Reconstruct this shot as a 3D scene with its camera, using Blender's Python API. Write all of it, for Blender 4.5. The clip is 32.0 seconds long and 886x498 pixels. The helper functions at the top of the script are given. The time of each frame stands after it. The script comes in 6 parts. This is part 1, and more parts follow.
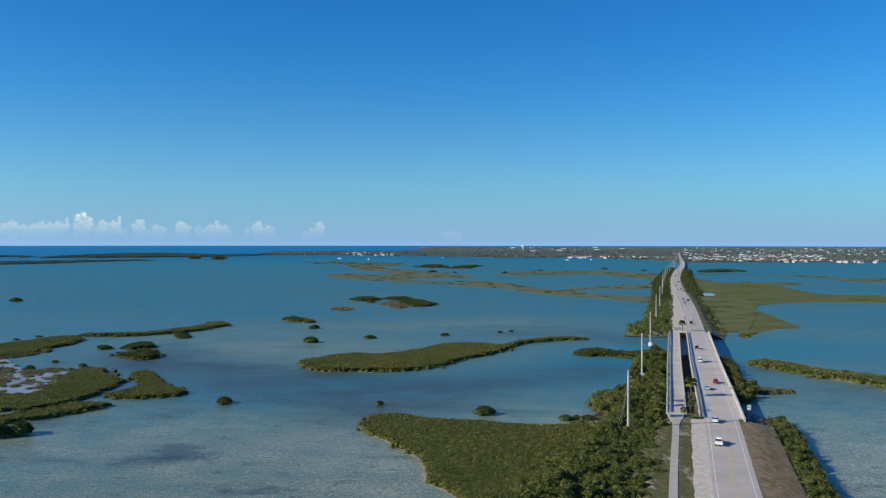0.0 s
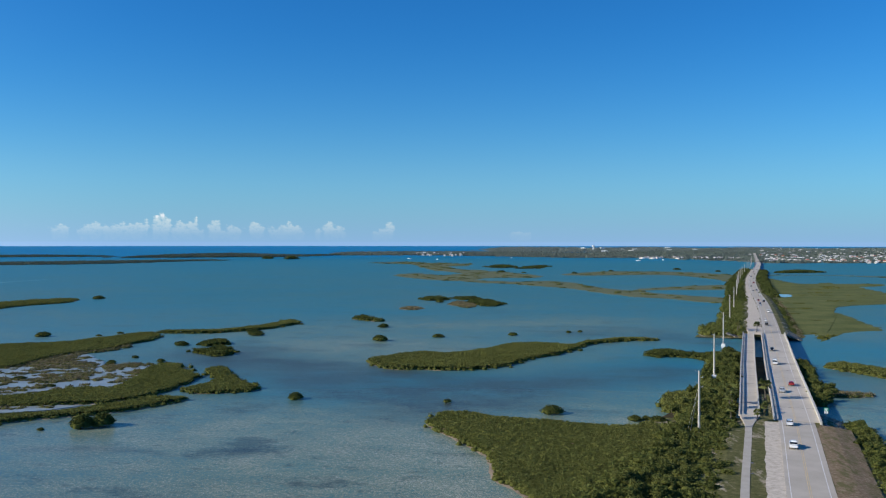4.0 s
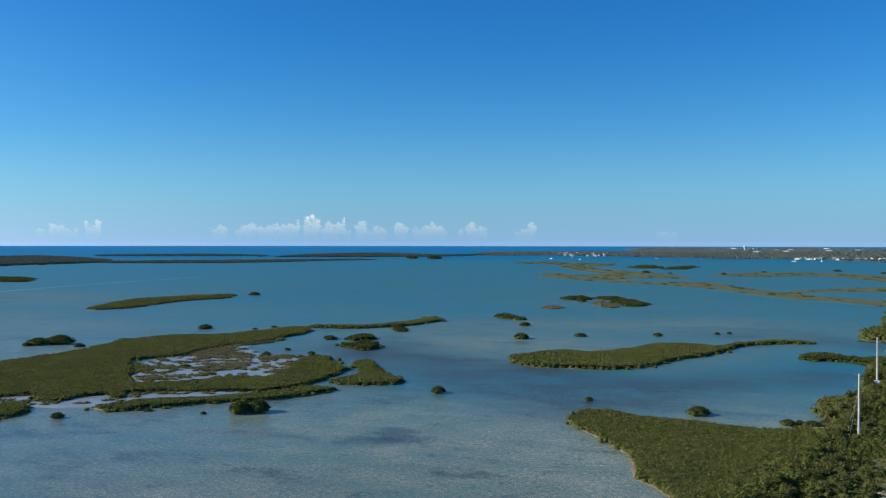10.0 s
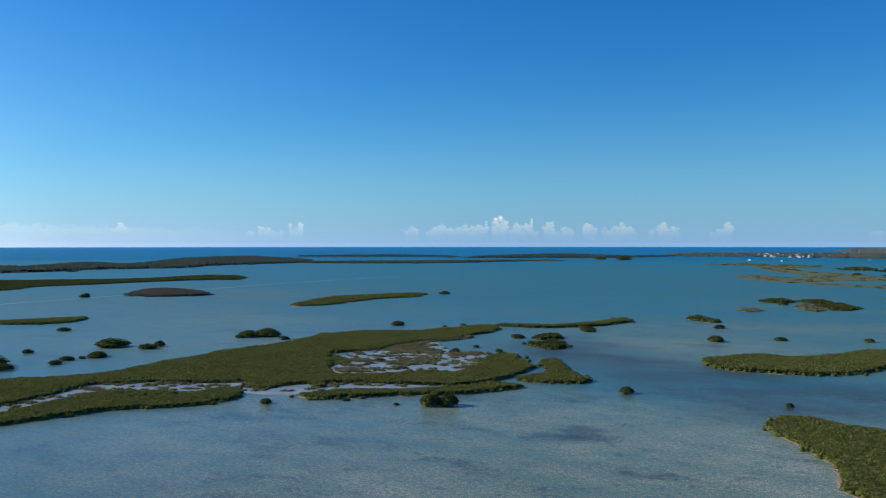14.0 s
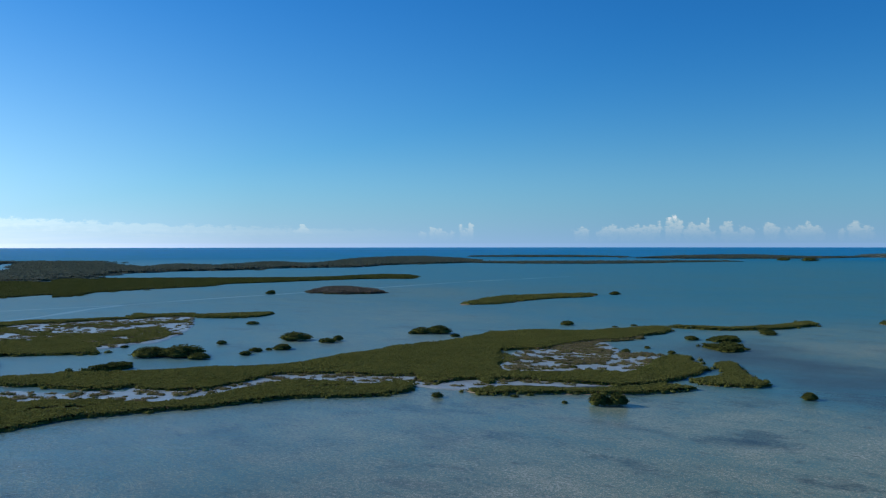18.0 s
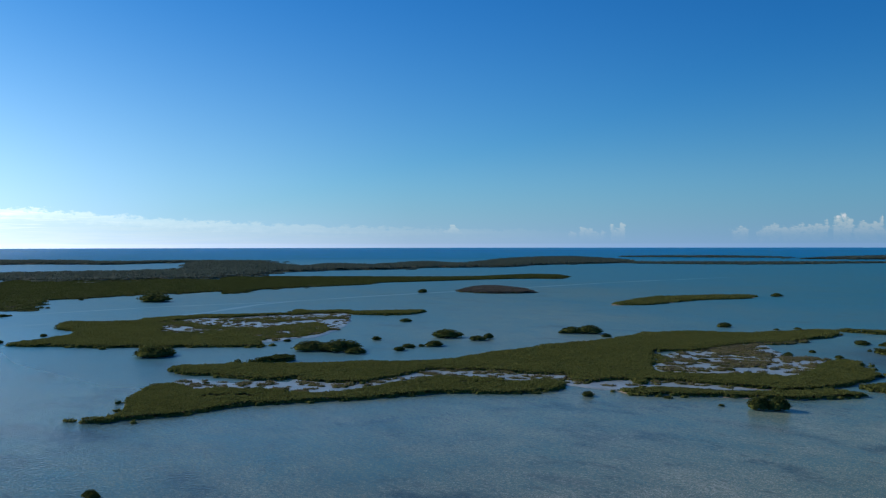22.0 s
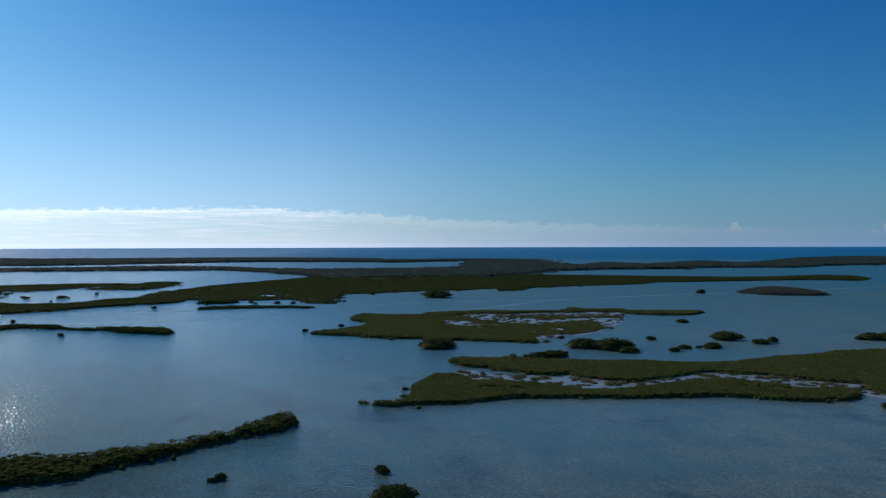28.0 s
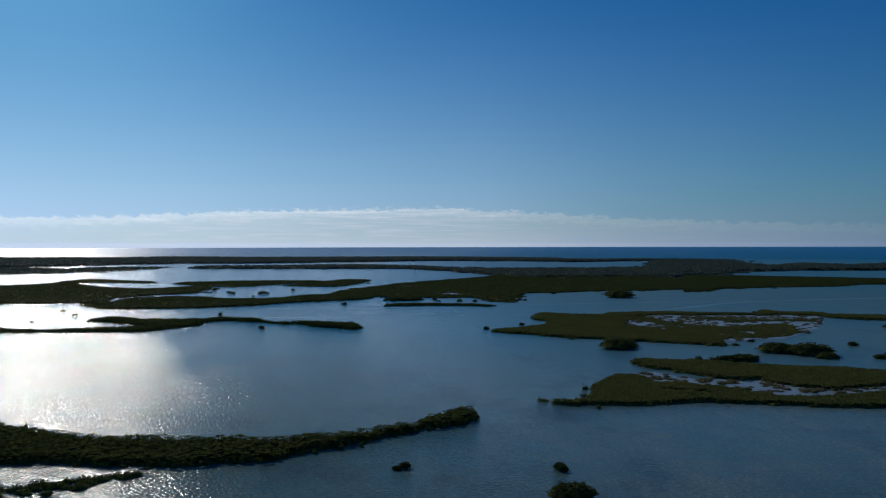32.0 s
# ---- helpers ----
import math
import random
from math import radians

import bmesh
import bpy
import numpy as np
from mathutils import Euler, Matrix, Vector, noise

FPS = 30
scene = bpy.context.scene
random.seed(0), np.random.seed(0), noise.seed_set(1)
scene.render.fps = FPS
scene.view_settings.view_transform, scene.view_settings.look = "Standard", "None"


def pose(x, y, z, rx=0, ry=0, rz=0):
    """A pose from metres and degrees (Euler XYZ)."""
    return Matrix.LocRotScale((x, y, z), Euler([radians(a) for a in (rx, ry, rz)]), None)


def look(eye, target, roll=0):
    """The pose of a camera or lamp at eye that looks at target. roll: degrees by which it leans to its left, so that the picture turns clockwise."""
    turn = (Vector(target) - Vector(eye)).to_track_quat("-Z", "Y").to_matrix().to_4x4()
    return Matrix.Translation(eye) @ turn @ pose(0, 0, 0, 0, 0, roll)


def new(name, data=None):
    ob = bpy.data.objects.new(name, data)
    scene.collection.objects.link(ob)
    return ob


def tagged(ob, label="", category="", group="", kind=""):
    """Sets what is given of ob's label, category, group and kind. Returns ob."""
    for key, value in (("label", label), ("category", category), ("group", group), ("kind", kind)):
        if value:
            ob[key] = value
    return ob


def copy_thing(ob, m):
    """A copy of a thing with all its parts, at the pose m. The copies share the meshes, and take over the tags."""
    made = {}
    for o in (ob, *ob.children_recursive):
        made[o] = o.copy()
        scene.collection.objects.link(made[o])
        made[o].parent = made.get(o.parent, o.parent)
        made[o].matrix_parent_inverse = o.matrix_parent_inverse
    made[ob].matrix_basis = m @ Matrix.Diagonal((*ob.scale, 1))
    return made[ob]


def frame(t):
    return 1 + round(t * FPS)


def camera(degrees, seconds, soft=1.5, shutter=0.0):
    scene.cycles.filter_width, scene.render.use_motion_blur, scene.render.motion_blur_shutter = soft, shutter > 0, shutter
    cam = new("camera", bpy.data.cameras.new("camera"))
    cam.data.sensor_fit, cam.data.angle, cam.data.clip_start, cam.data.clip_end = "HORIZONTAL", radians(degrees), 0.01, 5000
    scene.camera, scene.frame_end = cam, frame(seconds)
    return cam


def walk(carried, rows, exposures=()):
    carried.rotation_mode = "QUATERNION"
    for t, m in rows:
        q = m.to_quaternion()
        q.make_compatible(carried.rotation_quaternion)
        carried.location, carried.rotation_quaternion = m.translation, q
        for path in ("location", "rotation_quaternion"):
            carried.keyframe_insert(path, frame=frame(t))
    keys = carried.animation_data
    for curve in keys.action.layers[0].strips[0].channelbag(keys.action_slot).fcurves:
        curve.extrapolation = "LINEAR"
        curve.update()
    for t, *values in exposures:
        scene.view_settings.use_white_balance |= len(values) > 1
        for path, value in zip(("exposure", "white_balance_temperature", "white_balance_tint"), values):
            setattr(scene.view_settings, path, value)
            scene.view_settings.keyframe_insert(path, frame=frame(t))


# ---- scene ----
from mathutils.geometry import delaunay_2d_cdt

cam = camera(54.54, 32.0, soft=1.2)
# seconds, x, y, z, yaw, pitch, roll
ROWS = [
    (0.0, 0.00, 0.00, 54.00, 0.00, -0.46, -0.06),
    (0.5, 0.05, -0.13, 53.93, 0.82, -0.46, -0.06),
    (1.0, 0.05, -0.36, 53.87, 1.73, -0.46, -0.05),
    (1.5, 0.11, -0.56, 53.82, 2.56, -0.45, -0.05),
    (2.0, 0.16, -0.67, 53.79, 3.05, -0.45, -0.05),
    (2.5, 0.26, -0.74, 53.75, 3.40, -0.44, -0.05),
    (4.5, 0.68, -1.02, 53.35, 5.26, -0.43, -0.05),
    (5.0, 0.82, -1.18, 53.27, 6.09, -0.42, -0.06),
    (5.5, 0.91, -1.32, 53.17, 6.90, -0.43, -0.06),
    (6.0, 0.95, -1.42, 53.05, 7.71, -0.43, -0.06),
    (6.5, 1.03, -1.53, 52.97, 8.51, -0.42, -0.06),
    (7.0, 0.99, -1.66, 52.92, 9.29, -0.41, -0.06),
    (7.5, 0.86, -1.86, 52.86, 10.04, -0.41, -0.07),
    (8.0, 0.85, -2.07, 52.75, 10.82, -0.42, -0.08),
    (8.5, 0.93, -2.31, 52.62, 11.63, -0.41, -0.08),
    (9.0, 1.02, -2.45, 52.52, 12.46, -0.41, -0.08),
    (9.5, 1.04, -2.60, 52.39, 13.27, -0.41, -0.08),
    (10.0, 1.00, -2.70, 52.24, 14.04, -0.42, -0.08),
    (10.5, 1.03, -2.82, 52.09, 14.90, -0.42, -0.07),
    (11.0, 1.05, -2.92, 51.96, 16.12, -0.41, -0.06),
    (11.5, 1.08, -2.99, 51.85, 17.50, -0.41, -0.05),
    (12.0, 1.21, -3.09, 51.75, 19.13, -0.40, -0.04),
    (12.5, 1.38, -3.32, 51.62, 20.86, -0.39, -0.02),
    (13.0, 1.61, -3.66, 51.50, 22.89, -0.38, -0.01),
    (13.5, 1.84, -4.03, 51.36, 24.73, -0.36, 0.01),
    (14.0, 1.98, -4.40, 51.25, 26.51, -0.35, 0.02),
    (14.5, 2.06, -4.83, 51.12, 28.18, -0.35, 0.03),
    (16.5, 3.38, -6.16, 50.75, 33.75, -0.32, 0.05),
    (17.0, 3.53, -6.36, 50.67, 35.05, -0.32, 0.05),
    (17.5, 3.66, -6.49, 50.64, 36.38, -0.31, 0.05),
    (18.0, 3.75, -6.63, 50.56, 37.77, -0.31, 0.05),
    (18.5, 3.79, -6.75, 50.46, 39.11, -0.31, 0.06),
    (19.0, 3.83, -6.90, 50.38, 40.50, -0.30, 0.07),
    (19.5, 3.91, -7.05, 50.30, 41.77, -0.29, 0.08),
    (20.0, 4.09, -7.30, 50.23, 42.87, -0.29, 0.10),
    (20.5, 4.38, -7.64, 50.15, 44.01, -0.29, 0.10),
    (21.0, 4.63, -7.96, 50.06, 45.23, -0.28, 0.10),
    (21.5, 4.88, -8.28, 49.99, 46.39, -0.28, 0.10),
    (22.0, 5.09, -8.66, 49.89, 47.70, -0.28, 0.08),
    (22.5, 5.21, -8.81, 49.84, 48.91, -0.28, 0.07),
    (23.0, 5.37, -8.91, 49.77, 50.24, -0.29, 0.07),
    (23.5, 5.56, -8.98, 49.73, 51.65, -0.29, 0.08),
    (24.0, 5.73, -9.01, 49.65, 53.01, -0.30, 0.08),
    (24.5, 5.92, -9.06, 49.56, 54.46, -0.30, 0.08),
    (26.5, 6.80, -9.74, 49.29, 60.46, -0.30, 0.09),
    (27.0, 7.20, -9.94, 49.31, 62.23, -0.31, 0.11),
    (27.5, 7.64, -10.10, 49.36, 64.06, -0.30, 0.12),
    (28.0, 8.17, -10.23, 49.37, 65.81, -0.30, 0.13),
    (28.5, 8.63, -10.28, 49.37, 67.38, -0.31, 0.13),
    (29.0, 8.98, -10.37, 49.35, 69.02, -0.31, 0.13),
    (29.5, 9.21, -10.51, 49.31, 70.61, -0.31, 0.13),
    (30.0, 9.45, -10.53, 49.22, 72.12, -0.32, 0.13),
    (30.5, 9.64, -10.54, 49.19, 73.48, -0.32, 0.13),
    (31.0, 9.78, -10.48, 49.15, 74.86, -0.32, 0.13),
    (31.5, 9.86, -10.37, 49.13, 76.47, -0.31, 0.12),
    (32.0, 9.97, -10.29, 49.07, 77.86, -0.31, 0.11),
]

EXPOSURES = ((0.0, 0.25, 6500, 10), (10.0, 0.25, 6500, 10), (16.0, 0.1, 6420, 10), (22.0, -0.22, 6280, 10), (27.0, -0.66, 6120, 10), (29.0, -0.93, 6030, 10), (31.0, -1.20, 5960, 10), (32.0, -1.38, 5950, 10))
walk(cam, [(t, pose(x, y, z, 90 + pitch, roll, yaw)) for t, x, y, z, yaw, pitch, roll in ROWS], EXPOSURES)

# ---- light ----
SUN_TURN, SUN_UP = 104.0, 24.5          # degrees to the left of +y, and above the horizon
world = bpy.data.worlds.new("sky")
scene.world = world
world.use_nodes = True
wn = world.node_tree.nodes
sky = wn.new("ShaderNodeTexSky")
sky.sky_type = "NISHITA"
sky.sun_disc = False
sky.sun_elevation = radians(SUN_UP)
sky.sun_rotation = radians(-SUN_TURN)
sky.air_density, sky.dust_density, sky.ozone_density = 1.0, 0.4, 3.0
wn["Background"].inputs["Strength"].default_value = 0.10
clear = wn.new("ShaderNodeHueSaturation")
clear.inputs["Saturation"].default_value = 1.32
tint = wn.new("ShaderNodeMix")
tint.data_type, tint.blend_type = "RGBA", "MULTIPLY"
tint.inputs[0].default_value = 1.0
tint.inputs[7].default_value = (0.30, 0.79, 1.13, 1)
world.node_tree.links.new(sky.outputs["Color"], clear.inputs["Color"])
world.node_tree.links.new(clear.outputs["Color"], tint.inputs[6])
world.node_tree.links.new(tint.outputs[2], wn["Background"].inputs["Color"])
sun = new("sun", bpy.data.lights.new("sun", "SUN"))
sun.data.energy, sun.data.angle, sun.data.color = 4.7, radians(0.53), (1.0, 0.905, 0.755)
SUN_WAY = Vector((-math.sin(radians(SUN_TURN)) * math.cos(radians(SUN_UP)), math.cos(radians(SUN_TURN)) * math.cos(radians(SUN_UP)), math.sin(radians(SUN_UP))))
sun.matrix_world = look(SUN_WAY * 300, (0, 0, 0))


# ---- materials ----
def material(name, rough=0.7, metal=0.0, spec=0.5):
    m = bpy.data.materials.new(name)
    m.use_nodes = True
    b = m.node_tree.nodes["Principled BSDF"]
    b.inputs["Roughness"].default_value = rough
    b.inputs["Metallic"].default_value = metal
    b.inputs["Specular IOR Level"].default_value = spec
    return m, m.node_tree.nodes, m.node_tree.links, b


def noise_node(n, l, scale, detail=4.0, rough=0.55, stretch=None):
    """World-space noise, scale in cycles per metre."""
    g = n.new("ShaderNodeNewGeometry")
    t = n.new("ShaderNodeTexNoise")
    t.inputs["Scale"].default_value = scale
    t.inputs["Detail"].default_value = detail
    t.inputs["Roughness"].default_value = rough
    if stretch:
        v = n.new("ShaderNodeMapping")
        v.inputs["Scale"].default_value = stretch[:3]
        v.inputs["Rotation"].default_value = (0, 0, radians(stretch[3]))
        l.new(g.outputs["Position"], v.inputs["Vector"])
        l.new(v.outputs["Vector"], t.inputs["Vector"])
    else:
        l.new(g.outputs["Position"], t.inputs["Vector"])
    return t.outputs["Fac"]


def ramp(n, l, fac, stops):
    r = n.new("ShaderNodeValToRGB")
    e = r.color_ramp.elements
    e[0].position, e[0].color = stops[0][0], (*stops[0][1], 1)
    e[1].position, e[1].color = stops[-1][0], (*stops[-1][1], 1)
    for p, c in stops[1:-1]:
        e.new(p).color = (*c, 1)
    l.new(fac, r.inputs["Fac"])
    return r.outputs["Color"]


def mix(n, l, fac, a, b, blend="MIX"):
    m = n.new("ShaderNodeMix")
    m.data_type, m.blend_type = "RGBA", blend
    for v, i in ((fac, 0), (a, 6), (b, 7)):
        if hasattr(v, "links"):
            l.new(v, m.inputs[i])
        else:
            m.inputs[i].default_value = v if i == 0 else (*v, 1)
    return m.outputs[2]


def maths(n, l, op, a, b=0.0, c=None, clamp=False):
    m = n.new("ShaderNodeMath")
    m.operation, m.use_clamp = op, clamp
    for i, v in enumerate((a, b) if c is None else (a, b, c)):
        if hasattr(v, "links"):
            l.new(v, m.inputs[i])
        else:
            m.inputs[i].default_value = v
    return m.outputs[0]


def bump(n, l, b, fac, strength, distance):
    k = n.new("ShaderNodeBump")
    k.inputs["Strength"].default_value = strength
    k.inputs["Distance"].default_value = distance
    l.new(fac, k.inputs["Height"])
    l.new(k.outputs["Normal"], b.inputs["Normal"])


def plain(name, dark, light, rough=0.7, metal=0.0, scale=1.5, fine=20.0, relief=0.02, spec=0.5):
    """A surface between two colours, mottled at two scales."""
    m, n, l, b = material(name, rough, metal, spec)
    coarse, grain = noise_node(n, l, scale), noise_node(n, l, fine, 2.0)
    fac = maths(n, l, "ADD", maths(n, l, "MULTIPLY", coarse, 0.65), maths(n, l, "MULTIPLY", grain, 0.35))
    l.new(ramp(n, l, fac, ((0.3, dark), (0.7, light))), b.inputs["Base Color"])
    if relief:
        bump(n, l, b, grain, 0.4, relief)
    return m


def leafy(name, dark, mid, light, patch=0.05, rough=0.8, spec=0.03):
    """Foliage: every leaf its own shade, with broad patches of older and younger growth."""
    m, n, l, b = material(name, rough, 0.0, spec)
    g = n.new("ShaderNodeNewGeometry")
    broad = noise_node(n, l, patch, 3.0)
    fac = maths(n, l, "ADD", maths(n, l, "MULTIPLY", g.outputs["Random Per Island"], 0.48), maths(n, l, "MULTIPLY", broad, 0.57))
    col = ramp(n, l, fac, ((0.15, dark), (0.5, mid), (0.9, light)))
    l.new(col, b.inputs["Base Color"])
    # thin leaves let a part of the light through
    t, x = n.new("ShaderNodeBsdfTranslucent"), n.new("ShaderNodeMixShader")
    x.inputs["Fac"].default_value = 0.28
    l.new(col, t.inputs["Color"])
    l.new(b.outputs[0], x.inputs[1])
    l.new(t.outputs[0], x.inputs[2])
    l.new(x.outputs[0], n["Material Output"].inputs["Surface"])
    return m


def water_material():
    m, n, l, b = material("lagoon_water", 0.2, 0.0, 0.5)
    b.inputs["IOR"].default_value = 1.33
    a, gl, wd, ch, wi = [n.new("ShaderNodeAttribute") for _ in range(5)]
    a.attribute_name, gl.attribute_name, wd.attribute_name, ch.attribute_name, wi.attribute_name = "depth", "gloss", "weed", "chop", "wind"
    broad = noise_node(n, l, 0.012, 4.0, 0.6, (1.0, 2.0, 1.0, 20))
    weed = noise_node(n, l, 0.07, 6.0, 0.65, (1.0, 1.3, 1.0, 10))
    speck = noise_node(n, l, 0.9, 4.0, 0.75)
    bed = noise_node(n, l, 2.8, 2.0, 0.7)
    shoal = noise_node(n, l, 0.0055, 3.0, 0.55, (1.0, 1.6, 1.0, -15))
    meadow = noise_node(n, l, 0.028, 7.0, 0.7, (1.0, 1.5, 1.0, 15))
    near = maths(n, l, "SUBTRACT", 0.70, a.outputs["Fac"], clamp=True)
    d = maths(n, l, "ADD", a.outputs["Fac"], maths(n, l, "MULTIPLY_ADD", broad, 0.24, -0.12))
    d = maths(n, l, "ADD", d, maths(n, l, "MULTIPLY_ADD", shoal, 0.36, -0.18))
    d = maths(n, l, "ADD", d, maths(n, l, "MULTIPLY", maths(n, l, "SUBTRACT", bed, 0.5), maths(n, l, "MULTIPLY", near, 2.4)))
    d = maths(n, l, "ADD", d, maths(n, l, "MULTIPLY_ADD", weed, 0.42, -0.21))
    d = maths(n, l, "ADD", d, maths(n, l, "MULTIPLY_ADD", speck, 0.85, -0.425), clamp=True)
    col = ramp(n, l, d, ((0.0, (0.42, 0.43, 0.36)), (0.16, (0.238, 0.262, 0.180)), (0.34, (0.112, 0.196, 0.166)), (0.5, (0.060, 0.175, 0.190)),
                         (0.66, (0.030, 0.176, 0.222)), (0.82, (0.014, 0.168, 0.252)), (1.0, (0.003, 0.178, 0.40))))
    # seagrass: soft-edged dark beds with a broken rim, only over the shallows
    grass = n.new("ShaderNodeMapRange")
    grass.interpolation_type = "SMOOTHSTEP"
    grass.inputs["From Min"].default_value, grass.inputs["From Max"].default_value = 0.53, 0.66
    grass.inputs["To Max"].default_value = 0.8
    l.new(maths(n, l, "ADD", meadow, maths(n, l, "MULTIPLY_ADD", speck, 0.16, -0.08)), grass.inputs["Value"])
    col = mix(n, l, maths(n, l, "MULTIPLY", grass.outputs["Result"], maths(n, l, "MULTIPLY", near, 2.0, clamp=True)), col, (0.048, 0.078, 0.072))
    # the mapped weed beds and channels with the painted western dimming, broken up at two scales, and small scattered
    # tufts
    thick = maths(n, l, "MULTIPLY_ADD", meadow, 1.6, -0.28)
    bedded = maths(n, l, "MULTIPLY", wd.outputs["Fac"], maths(n, l, "ADD", thick, maths(n, l, "MULTIPLY_ADD", speck, 0.5, -0.25)), clamp=True)
    col = mix(n, l, maths(n, l, "MULTIPLY", bedded, 0.9), col, (0.046, 0.064, 0.060))
    tuft = n.new("ShaderNodeMapRange")
    tuft.interpolation_type = "SMOOTHSTEP"
    tuft.inputs["From Min"].default_value, tuft.inputs["From Max"].default_value, tuft.inputs["To Max"].default_value = 0.56, 0.70, 0.6
    l.new(noise_node(n, l, 0.16, 5.0, 0.65, (1.0, 1.4, 1.0, 12)), tuft.inputs["Value"])
    col = mix(n, l, maths(n, l, "MULTIPLY", tuft.outputs["Result"], maths(n, l, "MULTIPLY", near, 2.0, clamp=True)), col, (0.055, 0.080, 0.070))
    l.new(col, b.inputs["Base Color"])
    # every wavelet has a glossy flank and a dull one
    flank = n.new("ShaderNodeMapRange")
    flank.interpolation_type = "SMOOTHSTEP"
    flank.inputs["From Min"].default_value, flank.inputs["From Max"].default_value = 0.44, 0.60
    flank.inputs["To Min"].default_value, flank.inputs["To Max"].default_value = 0.45, 1.2
    l.new(noise_node(n, l, 2.2, 3.0, 0.65, (1.0, 0.8, 1.0, -10)), flank.inputs["Value"])
    l.new(maths(n, l, "MULTIPLY", gl.outputs["Fac"], flank.outputs["Result"]), b.inputs["Specular IOR Level"])
    rise = n.new("ShaderNodeMapRange")
    rise.inputs["From Min"].default_value, rise.inputs["From Max"].default_value = 0.84, 1.0
    rise.inputs["To Min"].default_value, rise.inputs["To Max"].default_value = 0.15, 0.40
    l.new(a.outputs["Fac"], rise.inputs["Value"])
    l.new(maths(n, l, "MAXIMUM", rise.outputs["Result"], ch.outputs["Fac"]), b.inputs["Roughness"])
    # ripples: short wind waves over a longer, weaker chop, calmer in drifting streaks
    short = noise_node(n, l, 1.15, 1.5, 0.5, (1.0, 1.15, 1.0, -20))
    long = noise_node(n, l, 0.22, 2.0, 0.5, (1.0, 1.5, 1.0, -35))
    calm = noise_node(n, l, 0.012, 3.0, 0.5, (0.6, 2.0, 1.0, 8))
    h = maths(n, l, "ADD", maths(n, l, "MULTIPLY", short, 0.40), maths(n, l, "MULTIPLY", long, 0.07))
    k = n.new("ShaderNodeBump")
    k.inputs["Distance"].default_value = 2.0
    l.new(maths(n, l, "MULTIPLY", maths(n, l, "MULTIPLY_ADD", calm, 0.5, 0.12), wi.outputs["Fac"]), k.inputs["Strength"])
    l.new(h, k.inputs["Height"])
    l.new(k.outputs["Normal"], b.inputs["Normal"])
    return m


def cloud_material():
    """Puffs of cumulus, one long bank with a crisp uneven top, and the haze under both."""
    m = bpy.data.materials.new("cloud_band")
    m.use_nodes = True
    n, l = m.node_tree.nodes, m.node_tree.links
    n.clear()
    uv = n.new("ShaderNodeUVMap")

    def attr(name):
        a = n.new("ShaderNodeAttribute")
        a.attribute_name = name
        return a.outputs["Fac"]

    def grain(su, sv, detail, rough=0.55):
        v, t = n.new("ShaderNodeMapping"), n.new("ShaderNodeTexNoise")
        v.inputs["Scale"].default_value = (su, sv, 1)
        t.inputs["Scale"].default_value, t.inputs["Detail"].default_value, t.inputs["Roughness"].default_value = 1.0, detail, rough
        l.new(uv.outputs["UV"], v.inputs["Vector"])
        l.new(v.outputs["Vector"], t.inputs["Vector"])
        return t.outputs["Fac"]

    def soft(v, lo, hi, top=1.0):
        r = n.new("ShaderNodeMapRange")
        r.interpolation_type = "SMOOTHSTEP"
        r.inputs["From Min"].default_value, r.inputs["From Max"].default_value, r.inputs["To Max"].default_value = lo, hi, top
        l.new(v, r.inputs["Value"])
        return r.outputs["Result"]

    fine, big = grain(3.6, 3.6, 6.0, 0.62), grain(1.1, 1.1, 2.0)
    v = maths(n, l, "ADD", attr("cloud"), maths(n, l, "MULTIPLY_ADD", fine, 1.3, -0.65))
    v = maths(n, l, "ADD", v, maths(n, l, "MULTIPLY_ADD", big, 0.7, -0.35))
    puff = maths(n, l, "MULTIPLY", soft(v, 0.08, 0.62, 0.9), attr("fade"))
    # the bank: its top edge is a row of small heads
    edge = maths(n, l, "ADD", attr("rise"), maths(n, l, "MULTIPLY_ADD", grain(1.1, 1.7, 7.0, 0.66), 1.2, -0.58))
    body = maths(n, l, "MULTIPLY", soft(edge, 0.0, 0.22), attr("bank"))
    streak = grain(0.25, 3.2, 4.0)
    body = maths(n, l, "MULTIPLY", body, maths(n, l, "MULTIPLY_ADD", streak, 1.0, 0.42), clamp=True)
    cloud = maths(n, l, "MAXIMUM", puff, body, clamp=True)
    alpha = maths(n, l, "MAXIMUM", cloud, attr("haze"), clamp=True)
    rim = soft(edge, 0.9, 0.1)
    white = mix(n, l, rim, (0.58, 0.63, 0.70), (0.80, 0.81, 0.84))
    air = mix(n, l, attr("pale"), (0.235, 0.41, 0.665), (0.44, 0.57, 0.77))
    tint = mix(n, l, cloud, air, white)
    e, t, x, o = n.new("ShaderNodeEmission"), n.new("ShaderNodeBsdfTransparent"), n.new("ShaderNodeMixShader"), n.new("ShaderNodeOutputMaterial")
    l.new(tint, e.inputs["Color"])
    l.new(attr("glow"), e.inputs["Strength"])
    l.new(alpha, x.inputs["Fac"])
    l.new(t.outputs[0], x.inputs[1])
    l.new(e.outputs[0], x.inputs[2])
    l.new(x.outputs[0], o.inputs["Surface"])
    return m


